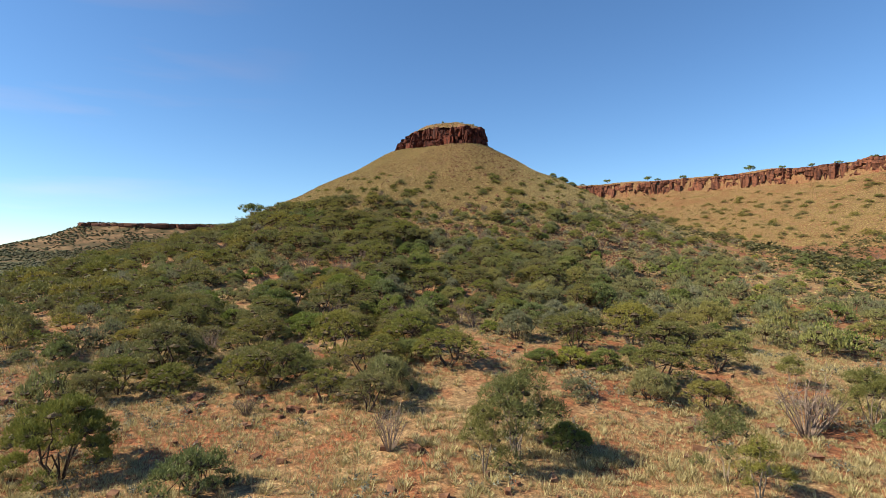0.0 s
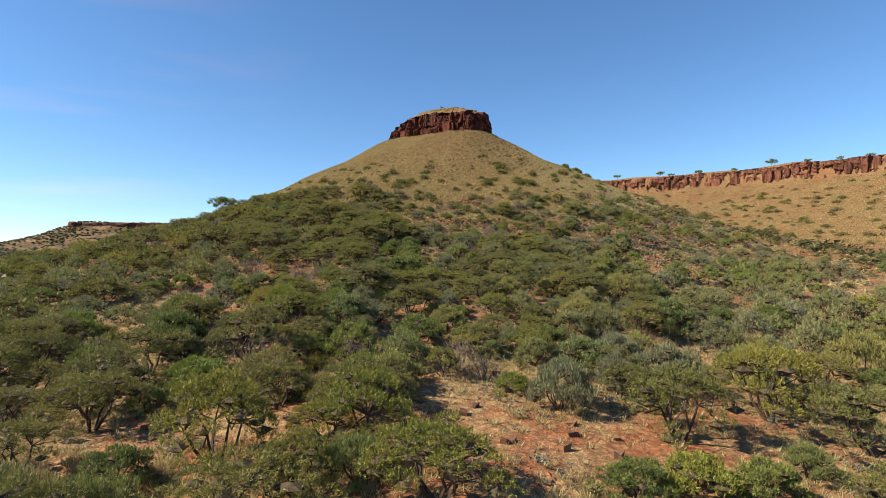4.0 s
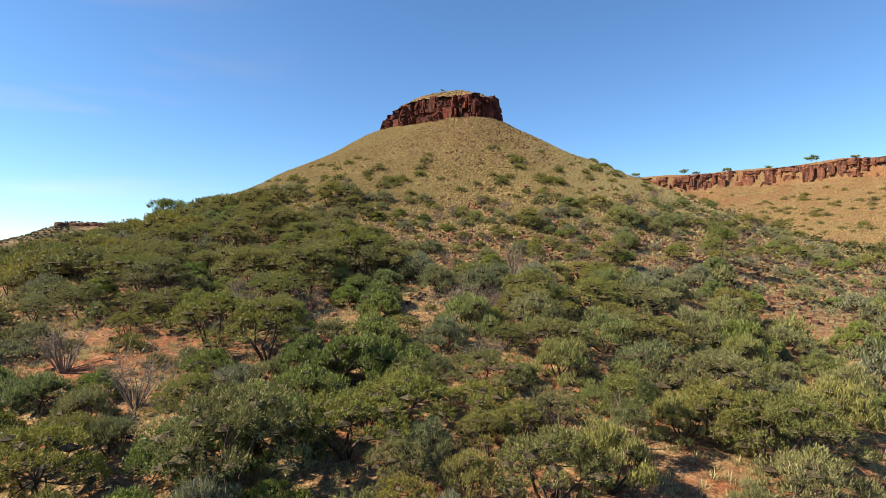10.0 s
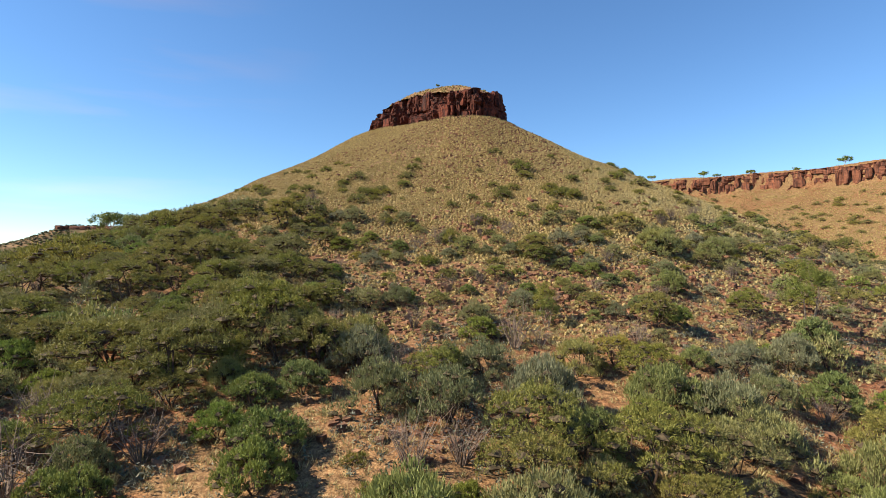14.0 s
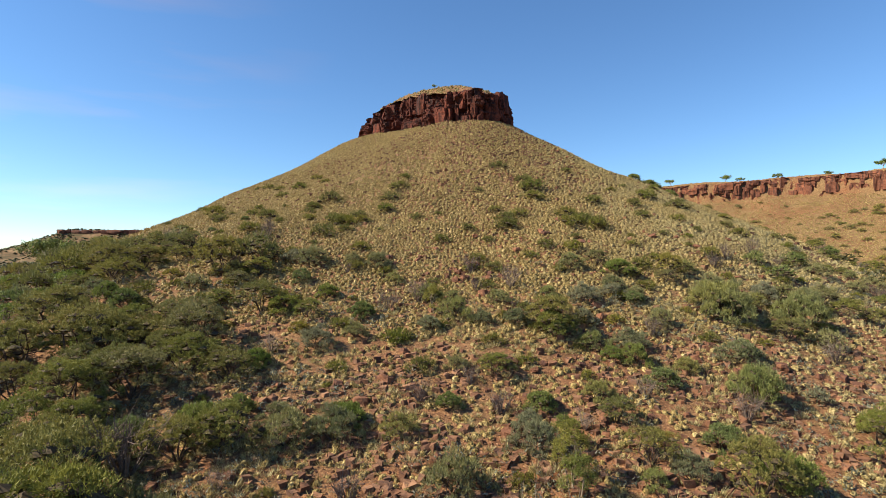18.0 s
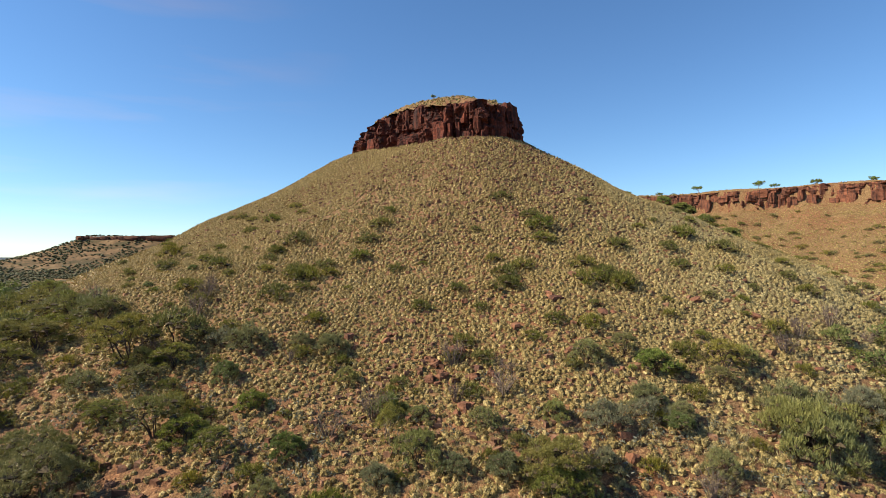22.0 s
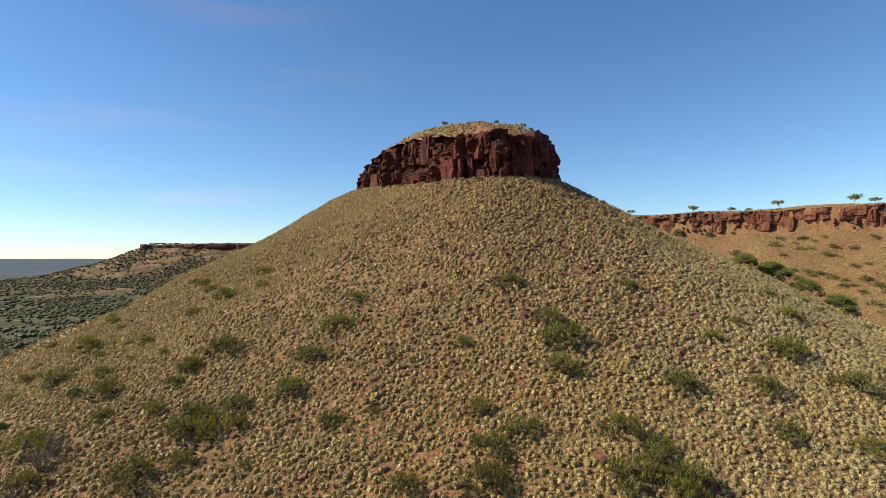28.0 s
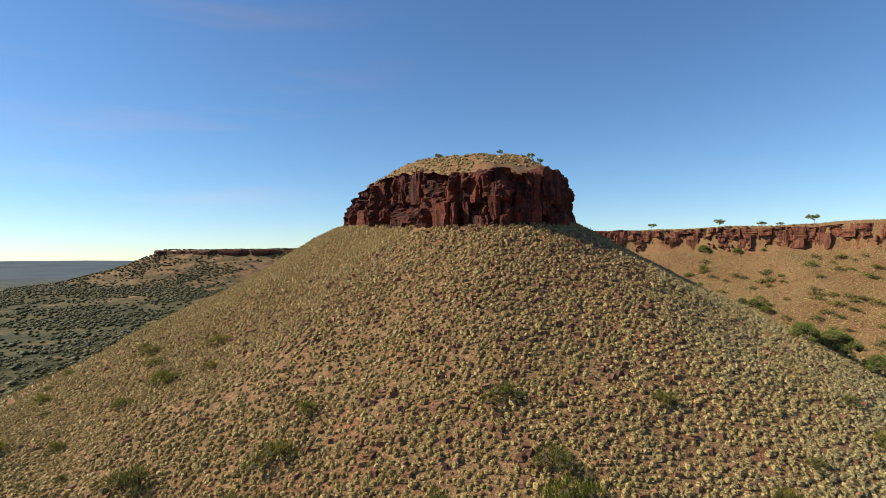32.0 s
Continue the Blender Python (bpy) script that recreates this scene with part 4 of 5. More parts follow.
# single shrubs of the foreground: kind, x, y, size, squash
for k, (kind, x, y, size, squash) in enumerate([
        ("acacia_big", -18.8, 26.1, 1.12, 1.12), ("green", -11.1, 23.5, 1.2, 1.0), ("sapling", 1.9, 24.6, 0.8, 1.15), ("willow", 3.7, 26.6, 1.12, 1.08), ("green", 6.6, 28.0, 0.9, 0.9),
        ("sapling", 12.9, 24.2, 0.95, 1.0), ("sapling", 13.3, 22.4, 0.85, 0.9), ("sapling", 25.5, 38.9, 0.85, 0.8), ("willow", 25.2, 31.2, 0.85, 1.1), ("green", 24.4, 28.6, 0.8, 0.9), ("dead", 20.4, 29.8, 1.7, 0.95), ("dead", 22.0, 31.0, 1.2, 1.0),
        ("acacia", -4.7, 33.3, 1.05, 1.0), ("acacia", -7.8, 34.9, 0.9, 0.95), ("acacia", -14.2, 37.8, 1.0, 1.0), ("green", -20.3, 39.0, 1.0, 0.9), ("green", 7.9, 42.4, 1.1, 0.8),
        ("green", 10.4, 42.8, 1.2, 0.8), ("green", 12.8, 42.3, 1.1, 0.85), ("grey", 13.9, 35.7, 1.1, 1.1), ("grey", 8.8, 35.2, 0.8, 1.0), ("acacia", 22.1, 42.7, 1.0, 1.0), ("grey", 15.5, 37.0, 0.8, 1.0),
        ("acacia", -23.2, 37.9, 1.1, 1.0), ("acacia", -27.1, 38.4, 1.0, 1.0), ("acacia", -2.5, 52.4, 0.9, 1.0), ("dead", -2.7, 27.1, 0.9, 1.3), ("dead", -12.4, 33.5, 0.8, 0.8), ("dead", 15.0, 31.0, 0.5, 1.0),
        ("sapling", 8.7, 77.5, 0.8, 1.0), ("sapling", 3.7, 106.9, 0.7, 1.0), ("sapling", -9.1, 106.5, 0.7, 1.0), ("sapling", 11.9, 121.1, 0.6, 1.0), ("sapling", 33.1, 116.4, 0.7, 1.0), ("sapling", 9.1, 80.5, 0.6, 1.0)]):
    plant(kind, x, y, size, 47 * k, k, squash)
# single shrubs along the walk, by kind: x, y, size
GREEN_SPOTS = [(4.7, 53.3, 0.84), (-14.6, 54.7, 1.26), (9.8, 57.0, 1.48), (-5.7, 60.1, 1.5), (-19.3, 61.8, 1.7), (-1.4, 63.7, 1.7), (2.6, 64.3, 1.0), (-29.7, 66.1, 1.66), (-7.4, 66.9, 1.7), (20.2, 68.2, 1.7), (-22.9, 68.9, 1.7), (0.0, 69.5, 0.83), (2.1, 70.0, 0.7), (-22.7, 70.5, 1.7), (-13.7, 70.5, 1.6), (-9.0, 70.7, 1.64), (-5.0, 73.1, 0.98), (-9.1, 75.5, 1.51), (-5.9, 77.5, 1.5), (-7.5, 78.6, 1.3), (-22.0, 80.9, 1.11), (-6.0, 81.5, 1.4), (-20.3, 82.7, 1.33), (-3.8, 84.5, 1.7), (-7.0, 85.2, 1.31), (-3.1, 85.4, 1.67), (-3.7, 89.5, 1.7), (21.6, 92.5, 1.7), (-10.6, 94.2, 1.3), (32.9, 96.0, 1.41)]
GREEN_SPOTS_MIDWAY = [(-4.4, 98.3, 1.5), (-7.0, 103.2, 1.19), (-4.6, 104.5, 1.19), (3.8, 108.3, 0.94), (32.1, 116.2, 1.6), (22.3, 118.9, 1.31), (-20.0, 119.3, 1.23), (-0.5, 123.4, 0.84), (19.1, 131.9, 0.91), (-2.4, 137.8, 0.84), (21.9, 140.9, 0.77)]
ACACIA_SPOTS = [(-19.9, 42.5, 0.95), (-16.7, 43.9, 0.93), (-16.7, 48.7, 1.14), (-2.0, 50.0, 0.87), (-5.0, 50.1, 0.8), (-8.4, 51.5, 1.12), (11.7, 53.2, 0.89), (-26.3, 53.5, 1.41), (-9.6, 54.0, 1.05), (0.6, 55.5, 0.64), (11.1, 55.9, 0.94), (-30.8, 56.2, 1.17), (25.4, 57.4, 1.11), (-12.5, 58.8, 1.49), (7.0, 59.9, 0.85), (-28.9, 60.2, 1.48), (-9.3, 62.4, 0.95), (-14.9, 64.4, 1.07), (5.2, 70.2, 0.94), (-0.5, 72.7, 0.61), (20.1, 73.9, 1.08), (4.8, 74.2, 1.18), (-17.5, 76.8, 0.76), (-15.2, 77.7, 0.83), (6.0, 79.5, 0.86), (2.6, 79.9, 1.02), (-2.8, 80.1, 0.87), (-11.2, 80.2, 0.92), (13.9, 80.5, 1.11), (-10.4, 88.5, 1.45)]
ACACIA_SPOTS_MIDWAY = [(-2.0, 92.1, 0.81), (-20.0, 95.0, 1.27), (-12.9, 98.9, 1.3), (25.0, 99.7, 1.27), (13.6, 100.3, 0.87), (-14.7, 101.8, 1.18), (-11.4, 103.2, 0.9), (2.8, 105.0, 1.04), (-14.9, 105.1, 0.81), (-4.4, 108.0, 1.19), (-31.2, 108.2, 1.55), (-13.4, 116.9, 1.46), (-8.5, 119.1, 1.0), (-6.6, 120.2, 0.92), (-18.2, 120.7, 1.1), (-26.2, 122.7, 1.7), (-36.1, 123.6, 1.61), (-17.6, 123.8, 1.36), (-31.6, 124.7, 1.38), (-16.7, 126.6, 1.08), (-9.9, 128.1, 1.03), (-26.1, 128.7, 1.65), (-13.1, 128.8, 1.19), (-15.2, 130.5, 1.04), (-22.1, 130.9, 1.69), (-20.5, 131.0, 1.47), (-19.1, 132.3, 1.35), (-27.2, 134.8, 1.67), (13.7, 134.8, 0.9), (13.5, 135.7, 1.1)]
ACACIA_SPOTS_UPHILL = [(-16.5, 144.9, 0.73), (-30.1, 150.8, 1.23), (-27.2, 155.1, 1.09)]
GREY_SPOTS = [(-2.5, 53.5, 1.45), (14.4, 54.5, 1.67), (11.1, 54.9, 1.15), (19.8, 56.6, 1.44), (30.4, 60.3, 1.7), (14.8, 61.7, 1.25), (23.1, 65.6, 1.55), (12.6, 69.3, 1.48), (11.1, 71.5, 1.0), (15.5, 71.7, 0.79), (14.9, 75.4, 1.4), (27.3, 79.8, 1.7), (15.8, 80.4, 1.36), (12.3, 80.5, 1.19), (20.5, 81.7, 1.63), (12.9, 86.3, 1.7), (11.5, 90.5, 1.7), (7.1, 92.4, 1.7), (2.7, 92.5, 1.7), (23.7, 98.0, 1.59), (10.1, 99.1, 1.54), (18.6, 100.1, 1.7), (3.8, 101.3, 1.59), (18.5, 102.1, 1.7), (8.8, 102.7, 1.7), (17.6, 104.0, 0.9), (6.0, 107.8, 1.38), (-1.7, 107.9, 1.7), (12.0, 108.2, 1.31), (28.5, 113.2, 1.43)]
GREY_SPOTS_MIDWAY = [(-3.6, 121.3, 1.28), (2.7, 122.3, 0.8), (10.1, 122.6, 0.81), (15.0, 126.2, 0.78), (25.5, 127.5, 1.26), (27.1, 132.5, 1.15), (19.5, 134.1, 1.06), (30.1, 140.1, 1.7), (29.3, 140.9, 1.7), (36.9, 141.1, 1.7), (20.2, 141.7, 0.92), (30.3, 143.0, 1.7)]
DEAD_SPOTS = [(-20.4, 46.3, 1.22), (3.2, 55.3, 1.04), (-7.0, 70.0, 0.95), (-4.3, 70.3, 1.11), (-15.2, 82.6, 1.36), (3.4, 87.3, 1.21), (-13.8, 95.0, 1.59), (-10.5, 117.8, 1.61), (-18.2, 148.9, 0.89), (-17.9, 155.4, 1.06)]
SAPLING_SPOTS = [(9.2, 79.0, 1.18), (-17.9, 94.3, 0.94), (11.6, 116.7, 0.72), (11.6, 118.1, 0.87), (34.7, 120.4, 1.61), (3.8, 139.1, 0.81)]
LOW_SPOTS = [(3.4, 129.7, 1.42), (1.0, 134.1, 1.58)]
for kind, spots in (("green", GREEN_SPOTS), ("green", GREEN_SPOTS_MIDWAY), ("acacia", ACACIA_SPOTS), ("acacia", ACACIA_SPOTS_MIDWAY), ("acacia", ACACIA_SPOTS_UPHILL), ("grey", GREY_SPOTS), ("grey", GREY_SPOTS_MIDWAY), ("dead", DEAD_SPOTS), ("sapling", SAPLING_SPOTS), ("low", LOW_SPOTS)):
    for k, (x, y, size) in enumerate(spots):
        plant(kind, x, y, size, 67 * k, k, 0.9 + 0.05 * (k % 5))
FORE = len(planted)

# bushes that stand alone among the tussocks on the hillside
HILL_BUSHES = [(12.2, 179.5), (15.9, 175.3), (-3.6, 174.9), (-25.3, 184.6), (-23.2, 187.8), (-32.1, 196.4), (-34.9, 179.3), (-30.9, 171.4), (-16.0, 170.8), (-14.0, 172.9), (-4.6, 167.4), (-4.2, 171.0), (-10.7, 162.5), (17.3, 172.9), (16.7, 170.1), (31.4, 170.3), (35.0, 175.9), (25.4, 169.2), (22.6, 163.6), (20.6, 164.8), (11.9, 162.0), (10.9, 165.7), (14.2, 164.0), (38.3, 172.3), (35.7, 165.2), (-22.2, 195.7), (-21.7, 167.4), (-21.4, 160.6), (-11.1, 158.2), (12.0, 159.4), (23.6, 160.6), (20.2, 160.4), (-16.3, 171.4), (-8.2, 165.6)]
SLOPE_BUSHES = [(7.2, 148.2), (9.6, 147.7), (3.8, 156.0), (-9.0, 163.1), (-10.1, 164.5), (-11.6, 165.0), (12.6, 160.1), (23.3, 159.5), (22.4, 162.1), (25.4, 149.5), (42.7, 163.2), (-24.9, 147.8), (-28.4, 152.1), (-1.8, 147.7), (18.7, 151.7), (15.8, 152.4), (26.2, 128.0), (3.3, 141.9), (20.8, 141.6), (34.8, 154.1), (8.0, 150.1), (-16.1, 168.8), (-7.2, 163.6), (-18.7, 157.3), (-30.6, 156.8), (-3.9, 136.0), (1.0, 134.1)]
SLOPE_SHRUBS = [('grey', 3.0, 142.1, 0.9), ('grey', 20.5, 142.8, 0.9), ('grey', 22.4, 141.8, 0.75), ('grey', -17.8, 147.3, 0.9), ('low', -10.7, 142.0, 1.4), ('dead', -18.6, 158.7, 0.9), ('dead', -33.5, 162.8, 1.2), ('dead', -18.7, 153.3, 1.0), ('dead', 34.2, 151.4, 1.1), ('dead', 40.9, 156.6, 1.2), ('dead', -18.8, 160.0, 0.9), ('green', 14.0, 135.7, 0.85), ('green', 27.9, 133.6, 0.75), ('grey', 16.5, 134.1, 0.9), ('green', 17.5, 132.3, 0.7), ('dead', 15.6, 137.6, 0.8), ('grey', 30.1, 141.3, 1.2), ('grey', 40.0, 145.3, 1.4), ('grey', 36.3, 145.7, 1.2), ('grey', 43.1, 147.5, 1.1), ('green', -28.2, 163.7, 0.5), ('green', -25.2, 167.9, 0.5), ('gum', -65.9, 181.1, 1.6), ('acacia', -51.5, 169.3, 0.9), ('acacia', -66.0, 176.4, 0.8), ('grey', -47.7, 174.8, 0.9)]
hb = random.Random(12)
for x, y in HILL_BUSHES:
    plant("low", x, y, hb.uniform(1.4, 2.2), hb.uniform(0, 360), hb.randrange(3), hb.uniform(0.8, 1.1))
for x, y in SLOPE_BUSHES:
    plant("low", x, y, hb.uniform(1.0, 1.7), hb.uniform(0, 360), hb.randrange(3), hb.uniform(0.85, 1.2))
n_low = 0
while n_low < 125:
    x, y = hb.uniform(-50, 58), hb.uniform(135, 200)
    s = float(outside(CAP, x, y))
    if 24 < s < 72 and hb.random() < (s - 16) / 50 and min(math.hypot(x - a, y - b) for a, b, c in planted[FORE:]) > 2.5:
        plant("low", x, y, hb.uniform(0.7, 1.4), hb.uniform(0, 360), hb.randrange(4), hb.uniform(0.8, 1.1))
        n_low += 1
for kind, x, y, size in SLOPE_SHRUBS:
    plant(kind, x, y, size, hb.uniform(0, 360), hb.randrange(3), hb.uniform(0.9, 1.15))

# scrub at the foot of the hill, dense to its left, thinning over the rocky shoulder
rng = random.Random(77)
PLACED, CELLS = [], {}
for gxk in range(-62, 68):
    for gyk in range(6, 82):
        x, y = gxk * 2.5 + rng.uniform(-1.15, 1.15), gyk * 2.5 + rng.uniform(-1.15, 1.15)
        u = rng.random()
        if abs(x) > 0.87 * y + 12:
            continue
        s = float(outside(CAP, x, y))
        side = min(1.0, max(0.0, (x + 14) / 22))
        edge = 62 * (1 - side) + 97 * side
        dens = 0.95 if s > edge + 12 else max(0.0, 0.95 * (s - edge + 4) / 16)
        if s < edge + 12 and s > 56:
            dens = max(dens, 0.64)
        dens *= min(1.0, 0.45 + 1.9 * (0.57 - 0.5 * float(fbm(x / 15, y / 15, 301, 2))))
        if x > 22:
            dens *= 0.72 if x < 45 else 0.55
        if y < 50:
            dens *= 0.7 if y > 35 and x < 1 else 0.0 if y < 33 else 0.1 if y < 46 else 0.6
        if 62 < s < 112 and x > -12 and y > 98:
            dens = max(dens, 0.55)
        if x < -9 + 7 * float(vnoise(x / 8, y / 8, 305)) and y > 125:
            dens *= 0.9
        if s < 52 or (y < 110 and float(cleared(x, y)) < 1.15):
            continue
        if u < dens and min((math.hypot(x - a, y - b) - 1.1 * c for a, b, c in planted[:FORE]), default=9) > 0.6:
            size, cell = rng.uniform(0.55, 1.25), (int(x // 4), int(y // 4))
            close = [q for i in (-1, 0, 1) for j in (-1, 0, 1) for q in CELLS.get((cell[0] + i, cell[1] + j), ())]
            if any(math.hypot(x - a, y - b) < 1.12 * (size + c) for a, b, c in close):
                continue
            CELLS.setdefault(cell, []).append((x, y, size))
            PLACED.append((x, y, s, rng.random(), size, rng.uniform(0, 360), rng.randrange(12)))
count = dict.fromkeys(KINDS, 0)
SCRUB = []
for x, y, s, u, size, turn, var in sorted(PLACED, key=lambda p: abs(p[0] - 4) + max(0, p[1] - 150)):
    drift = 0.35 * float(vnoise(x / 14, y / 14, 311)) + u
    tall = 0.56 if y < 58 else 0.55 if x < -8 + 9 * float(vnoise(x / 8, y / 8, 305)) and y > 104 else 0.26
    if 34 < y < 114:
        size *= 1.24
    kind = "acacia" if drift < tall else "grey" if drift < 0.80 else "green" if drift < 0.97 else "low" if drift < 1.08 else "dead"
    if x < -9 + 7 * float(vnoise(x / 8, y / 8, 305)) and 104 < y < 170:
        size *= 1.22
    if x > 18 and kind == "acacia" and u < 0.4:
        kind = "grey"
    if s < 92 and x > -8:
        kind, size = ("grey" if u < 0.40 else "acacia" if u < 0.54 else "low" if u < 0.74 else "green" if u < 0.82 else "dead"), size * 0.92
    if kind in ("acacia", "grey", "green") and (abs(x) > 34 or y > 150) or count[kind] >= (190 if kind == "acacia" else 115):
        kind += "_far" if kind in ("acacia", "grey", "green") else ""
    if count[kind] >= (165 if kind == "low" else 295) or (kind == "dead" and count[kind] > 130):
        SCRUB.append((x, y, size))
        continue
    count[kind] += 1
    plant(kind, x, y, size, turn, var, rng.uniform(0.85, 1.15))

# bushes and rim trees of the mesa, trees down its gully
mr = random.Random(31)
n_dot = 0
while n_dot < 285:
    x, y = mr.uniform(66, 245), mr.uniform(190, 392)
    sm = float(outside(MESA, x, y))
    if sm < 6 or sm > 95 or float(outside(CAP, x, y)) < 60 or mr.random() > 0.35 + 0.5 * float(vnoise(x / 18, y / 18, 401)) + sm / 250:
        continue
    plant("dot", x, y, mr.uniform(0.9, 2.0), mr.uniform(0, 360), mr.randrange(2), mr.uniform(0.6, 0.95))
    n_dot += 1
for x, y in [(103, 345), (108, 352), (97, 355), (104, 333), (99, 328), (110, 335), (115, 332), (87, 326), (88, 319), (96, 317), (122, 350), (113, 336), (92, 360), (121, 366), (127, 355), (85, 368), (101, 338), (106, 340)]:
    plant("dot", x, y, mr.uniform(1.3, 1.9), mr.uniform(0, 360), mr.randrange(2), 0.75)
for x, y, size in [(79, 389, 2.1), (91, 384, 1.5), (100, 381, 0.9), (81, 336, 1.9), (83, 331, 1.6), (79, 341, 1.4)]:
    plant("green", x, y, size, 40 * size, 1, 0.9)
for x, y, size in [(43, 206, 1.2), (45.5, 206.5, 1.4), (48, 206.5, 1.5), (51, 207.5, 1.4), (54, 209, 1.6), (57, 212, 1.5), (60, 215, 1.7), (62, 262, 1.5), (66, 252, 1.2), (69, 243, 1.4), (74, 232, 1.5), (77, 226, 1.2), (82, 214, 1.3), (86, 205, 1.1), (72, 240, 1.0), (92, 196, 1.1), (98, 186, 1.0), (104, 178, 1.2), (112, 168, 1.0)]:
    plant("green", x + mr.uniform(-2, 2), y + mr.uniform(-2, 2), size, mr.uniform(0, 360), mr.randrange(3), 1.0)


# ================= boulders, scree, tussocks, grass =================
bt = np.random.default_rng(9)
BOULDER = [block_mesh("boulder", 40 + k, M_BOULDER, 2, 0.14) for k in range(6)]
ROCKY = [(3.8, 151.3, 3), (5.2, 147.3, 3), (16.4, 152, 4), (32, 159.5, 4), (8, 146.7, 4), (0, 128.8, 5), (8.6, 128.9, 6), (28.3, 133.3, 4), (32, 133.9, 4), (15.3, 157, 4), (21.7, 124.3, 5),
         (-44, 99.7, 3), (-16.4, 35.6, 1.6), (-10.3, 34.1, 1.2), (49.5, 146.6, 6), (60, 137, 6), (14, 138, 6), (36, 124, 7), (26, 116, 6), (44, 118, 6)]
n_b = 0
for cx, cy, spread in ROCKY:
    for _ in range(15 if spread > 2 else 6):
        x, y = cx + bt.normal() * spread, cy + bt.normal() * spread * 0.6
        sz = 0.24 + 0.48 * bt.random() ** 2
        ob = new("boulder", BOULDER[n_b % 6])
        ob.matrix_basis = pose(x, y, float(ground_z(x, y)) + sz * 0.12, bt.uniform(-25, 25), bt.uniform(-25, 25), bt.uniform(0, 360)) @ Matrix.Diagonal((sz * bt.uniform(1.0, 1.9), sz * bt.uniform(0.9, 1.4), sz * bt.uniform(0.7, 1.2), 1))
        tagged(ob, "rough red boulder half sunk in the stony slope", "boulder", "boulders of the rocky shoulder")
        n_b += 1


def tussock(seed, blades, sides=6, rings=2, wide=0.055):
    """A spiky cushion of stiff grass, about 1 across and 0.6 high: a rounded heart and short blades that stand out all round."""
    r = np.random.default_rng(seed)
    v, f = [], []
    for q in range(rings):
        e = 0.5 * math.pi * q / rings
        for k in range(sides):
            a = (k + 0.5 * (q % 2)) * 2 * math.pi / sides
            w = r.uniform(0.72, 1.18)
            v.append((0.40 * math.cos(a) * math.cos(e) * w, 0.40 * math.sin(a) * math.cos(e) * w, 0.40 * math.sin(e) * w - 0.07 * (q == 0)))
    v.append((0, 0, 0.40 * r.uniform(0.85, 1.1)))
    for q in range(rings - 1):
        for k in range(sides):
            a, b, c, d = q * sides + k, q * sides + (k + 1) % sides, (q + 1) * sides + k, (q + 1) * sides + (k + 1) % sides
            f += [(a, b, c), (b, d, c)]
    f += [((rings - 1) * sides + k, (rings - 1) * sides + (k + 1) % sides, rings * sides) for k in range(sides)]
    a, e = r.uniform(0, 2 * math.pi, blades), np.arcsin(r.uniform(0.10, 1.0, blades))
    d = np.stack([np.cos(a) * np.cos(e), np.sin(a) * np.cos(e), np.sin(e)], 1)
    stem = d * 0.8 + np.array([0, 0, 0.25]) + r.normal(size=(blades, 3)) * 0.25
    side = np.cross(d, stem)
    side *= wide / (np.linalg.norm(side, axis=1)[:, None] + 1e-6)
    root = d * 0.28
    bv = np.stack([root + side, root - side, root + stem * r.uniform(0.22, 0.46, (blades, 1))], 1).reshape(-1, 3)
    return join_sets([(np.array(v), np.array(f)), (bv, np.arange(blades * 3).reshape(-1, 3))])


def sown(seed, x0, x1, y0, y1, step, keep):
    """Jittered places on the ground where keep(x, y) exceeds a random number."""
    r = np.random.default_rng(seed)
    X, Y = np.meshgrid(np.arange(x0, x1, step), np.arange(y0, y1, step))
    x, y = X.ravel() + r.uniform(-0.45, 0.45, X.size) * step, Y.ravel() + r.uniform(-0.45, 0.45, X.size) * step
    ok = r.random(x.size) < keep(x, y)
    x, y = x[ok], y[ok]
    return x, y, ground_z(x, y), r


def carpet(name, label, category, mat, templates, x, y, z, r, lo, hi, squash=(0.8, 1.1), smooth=False):
    sets = []
    pick = r.integers(0, len(templates), len(x))
    for k, (tv, tf) in enumerate(templates):
        w = pick == k
        n = int(w.sum())
        if n:
            sets.append(scatter(tv, tf, np.stack([x[w], y[w], z[w]], 1), r.uniform(0, 6.28, n), r.uniform(lo, hi, n), r.uniform(*squash, n)))
    return sets


def seen(x, y):
    """Part of the plan that the walk looks over."""
    return (np.abs(x) < 0.9 * y + 10) & (y > 14)


# spinifex: close to the upper walk with many blades, further off with few
def spin_near(x, y):
    s = outside(CAP, x, y)
    d = np.where((s > 0.8) & (s < 62), 0.93, np.where(s < 70, 0.62, np.where((s < 100) & (x > -16), 0.30, 0.04))) * np.clip(1.15 + 0.5 * fbm(x / 7, y / 7, 501, 2), 0, 1)
    d = d * (1 - 0.25 * np.exp(-(s / 26) ** 2) * np.clip((x + 10) / 10, 0, 1))
    return d * seen(x, y) * (y > 100) * ((y < 207) | (x < -3) | (x > 12) & (y < 226))


sets = []
x, y, z, r = sown(61, -50, 52, 112, 234, 0.395, spin_near)
sets += carpet("", "", "", None, [tussock(300 + k, 20, 5, 2, 0.048) for k in range(6)], x, y, z, r, 0.36, 0.74, (0.75, 1.2))


